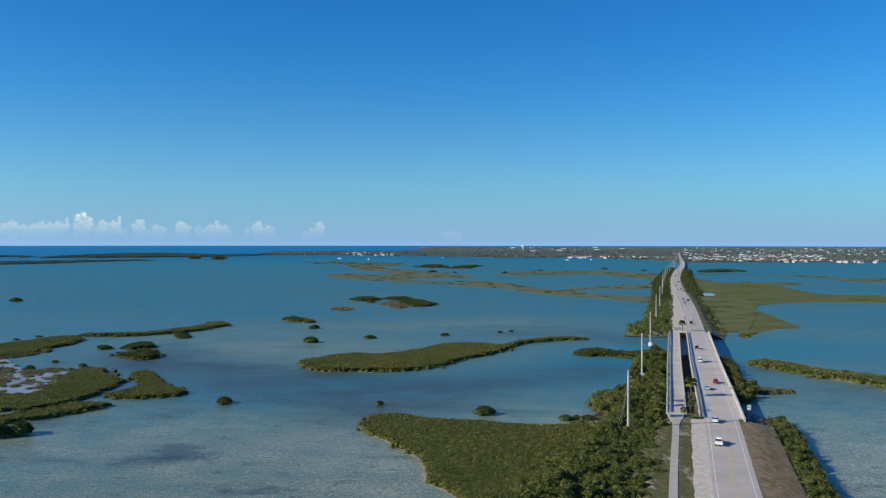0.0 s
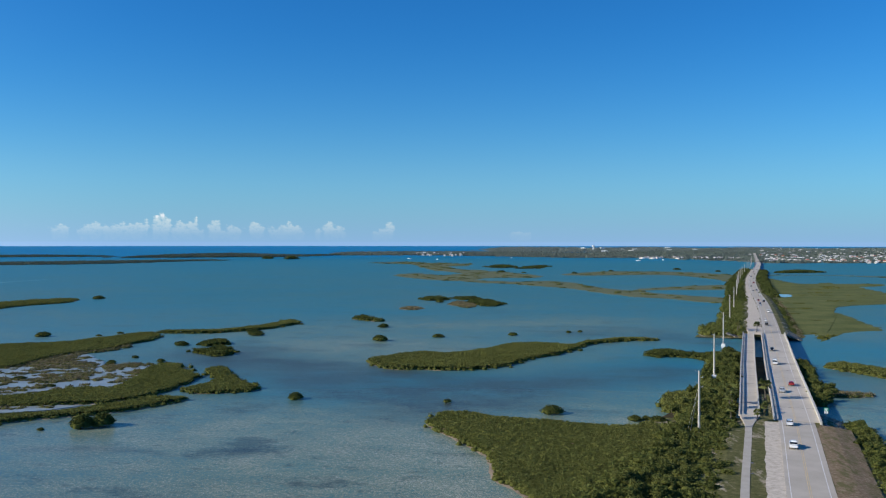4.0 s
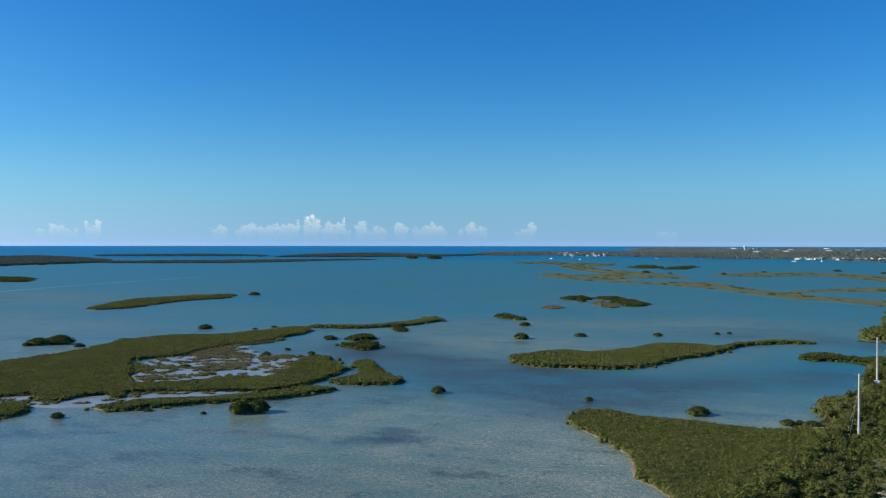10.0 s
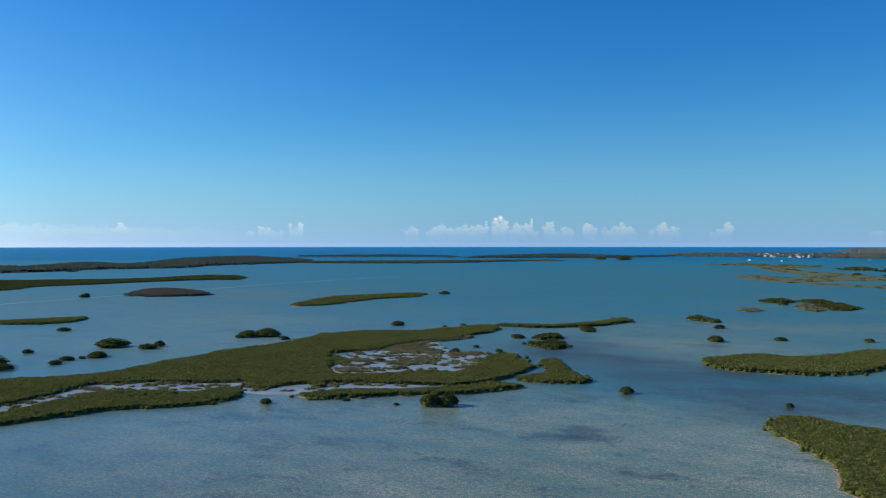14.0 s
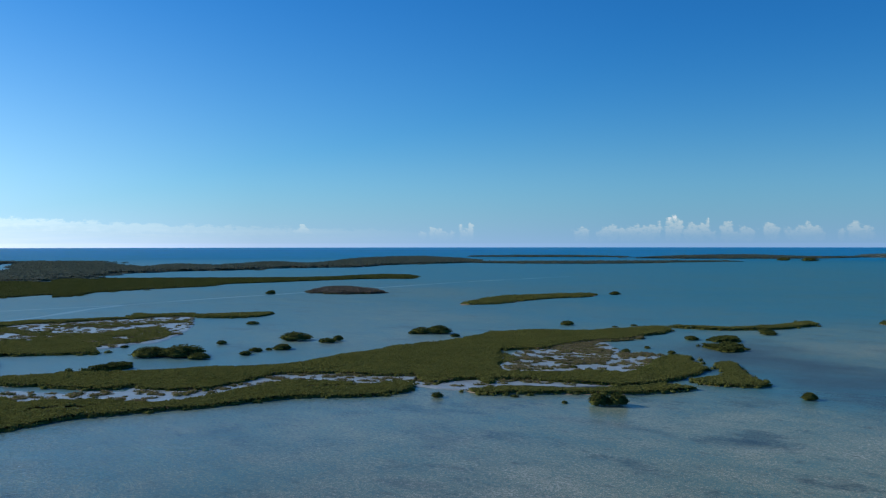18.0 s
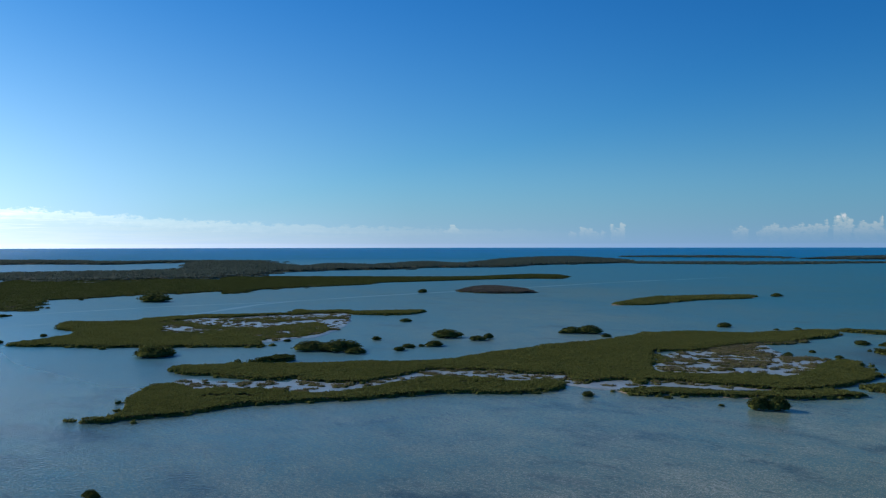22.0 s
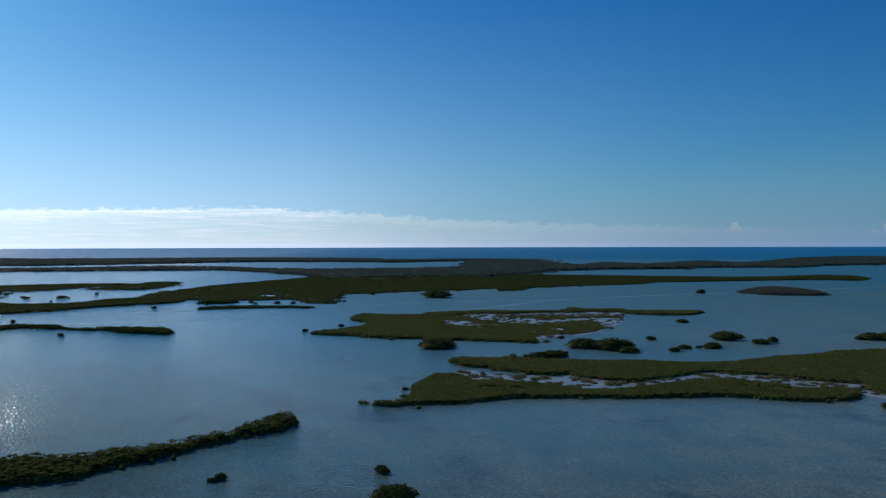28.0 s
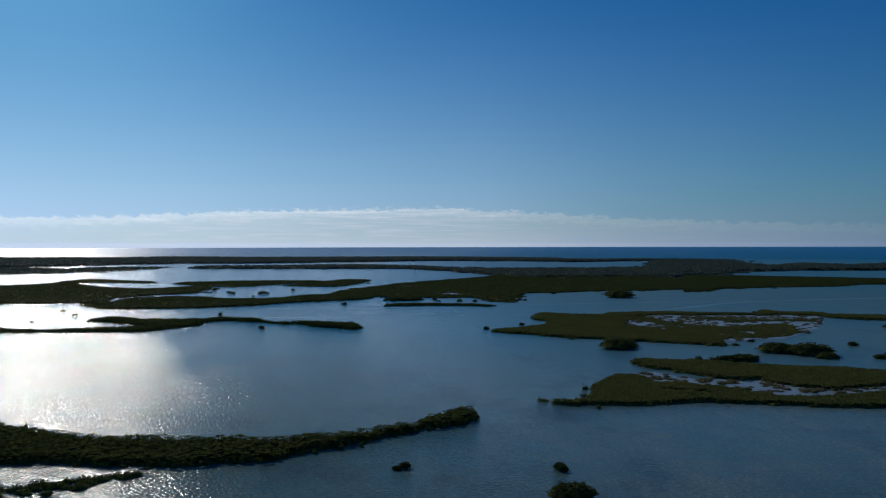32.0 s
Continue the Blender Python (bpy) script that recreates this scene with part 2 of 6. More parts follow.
WATER = water_material()
MANGROVE = leafy("mangrove_leaves", (0.090, 0.104, 0.028), (0.136, 0.147, 0.042), (0.178, 0.183, 0.062))
BUSH = leafy("dark_mangrove_leaves", (0.034, 0.048, 0.014), (0.068, 0.084, 0.024), (0.108, 0.120, 0.038))
ROADSIDE = leafy("roadside_leaves", (0.056, 0.076, 0.020), (0.108, 0.126, 0.034), (0.172, 0.176, 0.064), 0.12)
SCRUB = leafy("dry_scrub", (0.095, 0.084, 0.045), (0.18, 0.155, 0.090), (0.28, 0.245, 0.16))
DEAD = leafy("bare_grey_scrub", (0.06, 0.056, 0.048), (0.125, 0.112, 0.098), (0.20, 0.185, 0.165))
MARSH = leafy("marsh_grass", (0.065, 0.070, 0.014), (0.115, 0.115, 0.024), (0.17, 0.155, 0.045), 0.02)
# distance haze is put into this paler, greyer leaf colour
FARWOOD = leafy("haze_toned_far_woods", (0.070, 0.094, 0.074), (0.086, 0.112, 0.088), (0.105, 0.130, 0.104), 0.01)
FROND = leafy("palm_fronds", (0.06, 0.08, 0.022), (0.13, 0.15, 0.045), (0.21, 0.21, 0.08), 0.3)
SHORE = plain("shore_marl", (0.20, 0.155, 0.11), (0.36, 0.29, 0.21), 0.9, scale=0.15, fine=3.0, relief=0.05, spec=0.08)
MEADOW = plain("marsh_sward", (0.058, 0.082, 0.022), (0.168, 0.172, 0.058), 0.95, scale=0.045, fine=0.5, relief=0.08, spec=0.08)
HEATH = plain("brown_marsh_sward", (0.088, 0.112, 0.058), (0.160, 0.172, 0.095), 0.95, scale=0.03, fine=0.6, relief=0.15, spec=0.08)
# twigs inside the crowns, their inner shade painted in as a darker tone
TWIG_SHADE = plain("painted_twig_shade", (0.054, 0.063, 0.018), (0.115, 0.123, 0.034), 0.95, scale=0.5, fine=4.0, relief=0.0, spec=0.0)
# horizon and town woods carry still more haze in their leaf colours
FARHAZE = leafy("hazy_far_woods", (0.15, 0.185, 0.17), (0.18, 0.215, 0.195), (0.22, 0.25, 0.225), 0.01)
TOWNWOOD = leafy("haze_toned_town_woods", (0.115, 0.145, 0.122), (0.14, 0.17, 0.145), (0.17, 0.20, 0.17), 0.01)
MUD = plain("mangrove_floor", (0.035, 0.030, 0.018), (0.085, 0.072, 0.040), 0.95, scale=0.2, fine=3.0, relief=0.05, spec=0.08)
SAND = plain("pale_marl_flat", (0.14, 0.185, 0.185), (0.36, 0.395, 0.39), 0.3, scale=0.12, fine=1.2, relief=0.02, spec=0.28)
BARK = plain("grey_bark", (0.06, 0.05, 0.04), (0.17, 0.145, 0.115), 0.9, scale=2.0, fine=12.0, spec=0.08)
POND = plain("pond_water", (0.055, 0.095, 0.10), (0.12, 0.165, 0.16), 0.12, scale=0.06, fine=0.8, relief=0.01)
GRASS, n_, l_, b_ = material("verge_grass", 0.95, 0.0, 0.08)
sward = ramp(n_, l_, noise_node(n_, l_, 0.9, 5.0, 0.7), ((0.3, (0.052, 0.062, 0.020)), (0.52, (0.105, 0.106, 0.040)), (0.72, (0.185, 0.155, 0.080))))
worn = ramp(n_, l_, noise_node(n_, l_, 0.22, 6.0, 0.72, (1.5, 0.5, 1.0, 15)), ((0.52, (0, 0, 0)), (0.64, (0.9, 0.9, 0.9))))
l_.new(mix(n_, l_, worn, sward, (0.40, 0.34, 0.25)), b_.inputs["Base Color"])
bump(n_, l_, b_, noise_node(n_, l_, 3.0, 4.0, 0.7), 0.5, 0.1)
DIRT, n_, l_, b_ = material("brown_bank_earth", 0.95, 0.0, 0.08)
soil = ramp(n_, l_, noise_node(n_, l_, 1.6, 5.0, 0.7), ((0.3, (0.13, 0.088, 0.052)), (0.5, (0.22, 0.16, 0.10)), (0.72, (0.36, 0.29, 0.21))))
turf = ramp(n_, l_, noise_node(n_, l_, 0.32, 6.0, 0.7, (1.6, 0.5, 1.0, 15)), ((0.47, (0, 0, 0)), (0.60, (0.85, 0.85, 0.85))))
l_.new(mix(n_, l_, turf, soil, (0.115, 0.112, 0.042)), b_.inputs["Base Color"])
bump(n_, l_, b_, noise_node(n_, l_, 2.5, 4.0, 0.7), 0.5, 0.12)
GRAVEL = plain("pale_limerock_gravel", (0.38, 0.33, 0.255), (0.68, 0.61, 0.52), 0.95, scale=0.8, fine=3.0, relief=0.0, spec=0.08)
ASPHALT = plain("sunbleached_asphalt", (0.36, 0.32, 0.26), (0.50, 0.45, 0.375), 0.85, scale=0.15, fine=8.0, relief=0.006)
DECK = plain("bridge_deck_concrete", (0.40, 0.36, 0.30), (0.56, 0.51, 0.43), 0.85, scale=0.12, fine=6.0, relief=0.006)
PATH = plain("path_asphalt", (0.34, 0.31, 0.26), (0.48, 0.44, 0.375), 0.9, scale=0.3, fine=8.0, relief=0.006)
CONCRETE = plain("weathered_concrete", (0.36, 0.345, 0.31), (0.58, 0.55, 0.50), 0.85, scale=0.6, fine=7.0, relief=0.01)
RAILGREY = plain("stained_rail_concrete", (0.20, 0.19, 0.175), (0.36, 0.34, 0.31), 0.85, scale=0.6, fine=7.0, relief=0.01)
POLEMAT = plain("pole_concrete", (0.40, 0.37, 0.33), (0.56, 0.53, 0.48), 0.8, scale=0.8, fine=9.0, relief=0.005)
JOINT = plain("joint_tar", (0.035, 0.033, 0.030), (0.075, 0.070, 0.065), 0.8, relief=0.0)
LINE_WHITE = plain("white_road_paint", (0.58, 0.57, 0.55), (0.78, 0.77, 0.74), 0.7, scale=0.8, fine=10.0, relief=0.0)
LINE_YELLOW = plain("yellow_road_paint", (0.50, 0.39, 0.22), (0.62, 0.50, 0.30), 0.7, scale=0.8, fine=10.0, relief=0.0)
RIPRAP = plain("limestone_rubble", (0.14, 0.125, 0.105), (0.36, 0.33, 0.28), 0.95, scale=0.8, fine=6.0, relief=0.04, spec=0.08)
GREEN = plain("sign_green", (0.0, 0.19, 0.12), (0.01, 0.25, 0.16), 0.4, relief=0.0)
WHITE = plain("white_paint", (0.70, 0.70, 0.68), (0.82, 0.82, 0.80), 0.45, relief=0.0)
STEEL = plain("galvanised_steel", (0.32, 0.33, 0.34), (0.48, 0.49, 0.50), 0.45, 0.9, relief=0.0)
RUBBER = plain("tyre_rubber", (0.015, 0.015, 0.015), (0.035, 0.034, 0.033), 0.9, relief=0.0)
GLASS = plain("car_glass", (0.010, 0.012, 0.014), (0.018, 0.021, 0.024), 0.06, relief=0.0, spec=0.8)
LAMP = plain("lamp_lens", (0.55, 0.55, 0.52), (0.75, 0.75, 0.72), 0.15, relief=0.0)
TAIL = plain("tail_lens", (0.25, 0.01, 0.01), (0.35, 0.02, 0.015), 0.2, relief=0.0)
ROOF = plain("pale_metal_roof", (0.52, 0.52, 0.51), (0.78, 0.77, 0.74), 0.5, scale=0.1, fine=2.0, relief=0.0)
ROOF_RED = plain("red_tile_roof", (0.22, 0.07, 0.045), (0.36, 0.13, 0.085), 0.7, scale=0.2, fine=2.0, relief=0.0)
ROOF_GREY = plain("grey_shingle_roof", (0.16, 0.16, 0.165), (0.28, 0.28, 0.28), 0.8, scale=0.2, fine=2.0, relief=0.0)
WALL = plain("stucco_wall", (0.55, 0.51, 0.45), (0.74, 0.70, 0.62), 0.85, scale=0.1, fine=1.5, relief=0.0)
PANE = plain("window_pane", (0.03, 0.04, 0.05), (0.06, 0.075, 0.09), 0.15, relief=0.0)
HULL = plain("boat_hull", (0.72, 0.72, 0.70), (0.84, 0.84, 0.82), 0.35, relief=0.0)


# ---- mesh helpers ----
def mesh_of(name, co, tris, mat, quads=False, inner=None):
    """A mesh from arrays of corners and faces. inner: a mask of the heart faces, whose darker twig tone paints in the
    shade inside a crown.
    """
    me = bpy.data.meshes.new(name)
    k = 4 if quads else 3
    co, tris = np.asarray(co, np.float32), np.asarray(tris, np.int32)
    me.vertices.add(len(co))
    me.vertices.foreach_set("co", co.ravel())
    me.loops.add(tris.size)
    me.loops.foreach_set("vertex_index", tris.ravel())
    me.polygons.add(len(tris))
    me.polygons.foreach_set("loop_start", np.arange(0, tris.size, k, dtype=np.int32))
    me.update(calc_edges=True)
    if mat:
        me.materials.append(mat)
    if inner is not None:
        me.materials.append(TWIG_SHADE)
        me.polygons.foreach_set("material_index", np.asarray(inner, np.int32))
    return me


def part(name, data, mat, parent, label=""):
    """Links a bmesh or a mesh as one object under a thing or a part."""
    if isinstance(data, bmesh.types.BMesh):
        me = bpy.data.meshes.new(name)
        data.to_mesh(me)
        data.free()
        data = me
        if mat:
            data.materials.append(mat)
    ob = new(name, data)
    ob.parent = parent
    return tagged(ob, label) if label else ob


def thing(name, m, label, category, group="", kind=""):
    e = new(name)
    e.empty_display_size = 0.3
    e.matrix_basis = m
    return tagged(e, label, category, group, kind)


def box(bm, x0, x1, y0, y1, z0, z1, bevel=0.0):
    r = bmesh.ops.create_cube(bm, size=1.0, matrix=Matrix.Translation(((x0 + x1) / 2, (y0 + y1) / 2, (z0 + z1) / 2)) @ Matrix.Diagonal((x1 - x0, y1 - y0, z1 - z0, 1)))
    if bevel:
        bmesh.ops.bevel(bm, geom=list({e for v in r["verts"] for e in v.link_edges}), offset=bevel, segments=1, affect="EDGES")
    return r["verts"]


def tube(bm, a, b, r0, r1, n=6):
    a, b = Vector(a), Vector(b)
    q = (b - a).to_track_quat("Z", "Y").to_matrix()
    rings = []
    for p, r in ((a, r0), (b, r1)):
        rings.append([bm.verts.new(p + q @ Vector((r * math.cos(6.2832 * i / n), r * math.sin(6.2832 * i / n), 0))) for i in range(n)])
    for i in range(n):
        bm.faces.new((rings[0][i], rings[0][(i + 1) % n], rings[1][(i + 1) % n], rings[1][i]))
    bm.faces.new(rings[1])
    bm.faces.new(rings[0][::-1])


def swell(x, y):
    """The far sea and shores lift a little towards the edge of the sheet, where the earth's curve would put the horizon."""
    return 34.0 * (np.maximum(np.hypot(x, y) - 2600.0, 0.0) / 2300.0) ** 2


# ---- plants ----
def foliage(rng, c, r, h, leaves, leaf, lift=0.0, core=True, skirt=True):
    """Crowns at the places c (x, y, z): a rough dark heart each and many loose leaves round it. Arrays of corners, triangles and a mask of the hearts."""
    n = len(c)
    r, h = np.broadcast_to(r, n) * 1.0, np.broadcast_to(h, n) * 1.0
    out, faces, base = [], [], 0
    if core:
        a = np.arange(6) * math.tau / 6
        ring = np.stack([np.cos(a), np.sin(a)], 1)
        turn = rng.uniform(0.75, 1.15, (n, 13, 1))
        low = np.concatenate([ring * 0.82, np.full((6, 1), 0.02)], 1)
        mid = np.concatenate([ring * 0.74, np.full((6, 1), 0.45)], 1)
        tip = np.array([[0, 0, 0.70]])
        k = np.concatenate([low, mid, tip])[None] * turn
        k = k * np.stack([r, r, h], 1)[:, None] + c[:, None]
        k[:, :, 2] += lift
        f = []
        for i in range(6):
            j = (i + 1) % 6
            f += ([(i, j, 6 + j), (i, 6 + j, 6 + i)] if skirt else []) + [(6 + i, 6 + j, 12)]
        out.append(k.reshape(-1, 3))
        faces.append((np.array(f)[None] + 13 * np.arange(n)[:, None, None]).reshape(-1, 3))
        base = 13 * n
    if leaves:
        d = rng.normal(size=(n, leaves, 3))
        d[:, :, 2] = np.abs(d[:, :, 2]) * 1.1 - 0.18
        d /= np.linalg.norm(d, axis=2, keepdims=True)
        p = d * rng.uniform(0.78, 1.10, (n, leaves, 1))
        p = p * np.stack([r, r, h], 1)[:, None] + c[:, None]
        p[:, :, 2] = np.maximum(p[:, :, 2], c[:, 2][:, None] + 0.12) + lift
        v = rng.normal(size=(n, leaves, 3)) * (0.42, 0.42, 1.0)
        v[:, :, 2] = np.abs(v[:, :, 2]) + 0.15
        v /= np.linalg.norm(v, axis=2, keepdims=True)
        u = np.cross(v, rng.normal(size=(n, leaves, 3)))
        u /= np.linalg.norm(u, axis=2, keepdims=True) + 1e-6
        s = leaf * rng.uniform(0.6, 1.5, (n, leaves, 1)) * np.minimum(1.0, r / r.mean())[:, None, None]
        t = np.stack([p - u * s - v * s * 0.5, p + u * s - v * s * 0.45, p + v * s * 0.95], 2)
        out.append(t.reshape(-1, 3))
        faces.append(base + np.arange(3 * n * leaves).reshape(-1, 3))
    return np.concatenate(out), np.concatenate(faces), np.concatenate([np.full(len(f), core and not i) for i, f in enumerate(faces)])


def outline(rows, across, rough, rng, step):
    """The shore of a strip of land: the rows' middles, w deep to either side along a way that swings between the two bearings `across`, with an uneven edge."""
    q = np.array(rows, float)
    far = np.concatenate([[0], np.cumsum(np.linalg.norm(np.diff(q[:, :2], axis=0), axis=1))])
    a = np.radians(across[0] + (across[1] - across[0]) * far / far[-1])
    u = np.column_stack([np.cos(a), np.sin(a)])
    ring = np.concatenate([q[:, :2] - q[:, 2:] * u, (q[:, :2] + q[:, 2:] * u)[::-1]])
    pts = []
    for a, b, c, d in zip(np.roll(ring, 1, 0), ring, np.roll(ring, -1, 0), np.roll(ring, -2, 0)):
        k = int(min(60, max(1, np.linalg.norm(c - b) // step)))
        for s in np.arange(k) / k:
            pts.append(0.5 * (2 * b + (c - a) * s + (2 * a - 5 * b + 4 * c - d) * s * s + (3 * b - a - 3 * c + d) * s ** 3))
    pts = np.array(pts)
    m = len(pts)
    out = pts.copy()
    for i, p in enumerate(pts):
        t = pts[(i + 1) % m] - pts[i - 1]
        o = np.array([t[1], -t[0]]) / (np.linalg.norm(t) + 1e-6)
        f = 0.035 / max(rough, 0.4) ** 0.6
        out[i] = p + o * rough * (noise.noise((p[0] * f * 4, p[1] * f * 4, 3.7)) + 0.6 * noise.noise((p[0] * f * 12, p[1] * f * 12, 8.1)))
    return out


def inside(pts, ring):
    x, y = pts[:, 0], pts[:, 1]
    hit = np.zeros(len(pts), bool)
    for (ax, ay), (bx, by) in zip(ring, np.roll(ring, -1, 0)):
        if ay == by:
            continue
        hit ^= ((ay > y) != (by > y)) & (x < (bx - ax) * (y - ay) / (by - ay) + ax)
    return hit


def scatter(rng, ring, gap):
    lo, hi = ring.min(0), ring.max(0)
    gx, gy = np.meshgrid(np.arange(lo[0], hi[0] + gap, gap), np.arange(lo[1], hi[1] + gap, gap))
    p = np.stack([gx.ravel(), gy.ravel()], 1)
    p = p + rng.uniform(-0.55, 0.55, p.shape) * gap
    return p[inside(p, ring)]


def slab(name, ring, z0, z1, mat, parent):
    """Low ground with a sloping edge."""
    g = ring.mean(0)
    n = len(ring)
    loop = [(i, (i + 1) % n) for i in range(n)]
    flat, _, tris, *_ = delaunay_2d_cdt([Vector(p) for p in ring], loop, [list(range(n))], 1, 1e-4)
    d = ring - g
    out = ring + d / (np.linalg.norm(d, axis=1, keepdims=True) + 1e-6) * min(1.4, 0.05 * np.linalg.norm(d, axis=1).max())
    bm = bmesh.new()
    top = [bm.verts.new((p.x, p.y, z1 + swell(p.x, p.y))) for p in flat]
    for t in tris:
        f = bm.faces.new([top[k] for k in t])
        f.normal_update()
        if f.normal.z < 0:
            f.normal_flip()
    lip = [bm.verts.new((*p, z1 + swell(*p))) for p in ring]
    low = [bm.verts.new((*p, z0 + swell(*p))) for p in out]
    for i, k in loop:
        bm.faces.new((lip[i], low[i], low[k], lip[k]))
    return part(name, bm, mat, parent)


SEED = [0]
# open pools in the marshes: middle, half sizes and bearing of the long side
POOLS = ((273.0, 888.0, 22.0, 7.0, 75), (-824.0, 174.5, 11.1, 21.4, 64), (-734.2, 207.6, 6.1, 11.9, 64),
         (-1146.7, 409.5, 11.3, 25.2, 63), (-975.5, 157.8, 19.9, 16.1, 63), (-2284.3, 261.3, 57.8, 102.2, 60), (-2355.8, 136.1, 31.9, 70.3, 60), (-1150.7, 457.1, 28.8, 20.9, 63))


# thin strands of bare marl inside the canopies: two ends and half width
STRANDS = ((-254.7, 121.2, -243.2, 135.4, 1.6), (-217.9, 203.5, -206.5, 213.7, 1.2), (-188.2, 277.5, -169.2, 290.2, 1.6), (-169.2, 290.2, -165.1, 308.4, 2.2), (-163.1, 314.5, -145.5, 303.4, 2.6), (-161.9, 337.5, -154.2, 353.0, 3.0),
           (-535.2, 198.8, -531.0, 215.5, 3.0), (-1159.1, 400.5, -1155.5, 426.4, 9.0), (-1145.1, 464.0, -1138.8, 474.6, 8.0), (-821.4, 158.4, -796.8, 184.4, 6.0), (-976.1, 129.6, -969.6, 176.3, 6.0), (-733.6, 198.7, -729.9, 205.3, 5.0))


def dry(p):
    """True for places outside every pool and strand."""
    out = np.ones(len(p), bool)
    for x, y, a, b, w in POOLS:
        c, s = math.cos(radians(w)), math.sin(radians(w))
        u, v = (p[:, 0] - x) * c + (p[:, 1] - y) * s, (p[:, 1] - y) * c - (p[:, 0] - x) * s
        out &= (u / a) ** 2 + (v / b) ** 2 > 1.0 + 0.5 * np.sin(u * 0.9 + v * 0.7)
    for ax, ay, bx, by, w in STRANDS:
        t = np.clip(((p[:, 0] - ax) * (bx - ax) + (p[:, 1] - ay) * (by - ay)) / ((bx - ax) ** 2 + (by - ay) ** 2), 0, 1)
        out &= np.hypot(p[:, 0] - ax - t * (bx - ax), p[:, 1] - ay - t * (by - ay)) > w * (1.5 + 0.8 * np.sin(p[:, 0] * 1.1 + p[:, 1] * 0.6))
    return out


def strand(ax, ay, bx, by, w):
    """The bare marl of a strand, with an uneven outline."""
    d = math.hypot(bx - ax, by - ay)
    ux, uy = (bx - ax) / d, (by - ay) / d
    bm = bmesh.new()
    rows = []
    for i in range(13):
        f = -0.1 + 1.2 * i / 12
        k = 1.7 * w * (0.35 + 0.65 * math.sin(math.pi * i / 12)) * (1 + 0.5 * noise.noise((ax + i * 0.7, ay, 1.0)))
        x, y = ax + (bx - ax) * f, ay + (by - ay) * f
        rows.append([bm.verts.new((x + o * k * uy, y - o * k * ux, z + float(swell(x, y)))) for o, z in ((-1.1, 0.1), (-1, 0.32), (1, 0.32), (1.1, 0.1))])
    for a, b in zip(rows, rows[1:]):
        for j in range(3):
            bm.faces.new((a[j], a[j + 1], b[j + 1], b[j]))
    bmesh.ops.recalc_face_normals(bm, faces=bm.faces)
    tagged(part("marl_strand", bm, SAND, None), "thin strand of bare pale marl inside the mangroves", "marl", kind="structure")


def pool(x, y, a, b, w):
    c, s = math.cos(radians(w)), math.sin(radians(w))
    ring = []
    for i in range(40):
        k = math.tau * i / 40
        m = 1.15 + 0.25 * noise.noise((math.cos(k) * 2 + x, math.sin(k) * 2 + y, 0.3))
        u, v = a * m * math.cos(k), b * m * math.sin(k)
        ring.append((x + u * c - v * s, y + u * s + v * c))
    bm = bmesh.new()
    z = 0.31
    top = [bm.verts.new((*q, z + float(swell(*q)))) for q in ring]
    low = [bm.verts.new((*q, z - 0.2 + float(swell(*q)))) for q in ring]
    bm.faces.new(top)
    for i in range(40):
        k = (i + 1) % 40
        bm.faces.new((top[i], low[i], low[k], top[k]))
    return tagged(part("pool", bm, POND, None), "small open pool of shallow water in the marsh", "water", kind="structure")



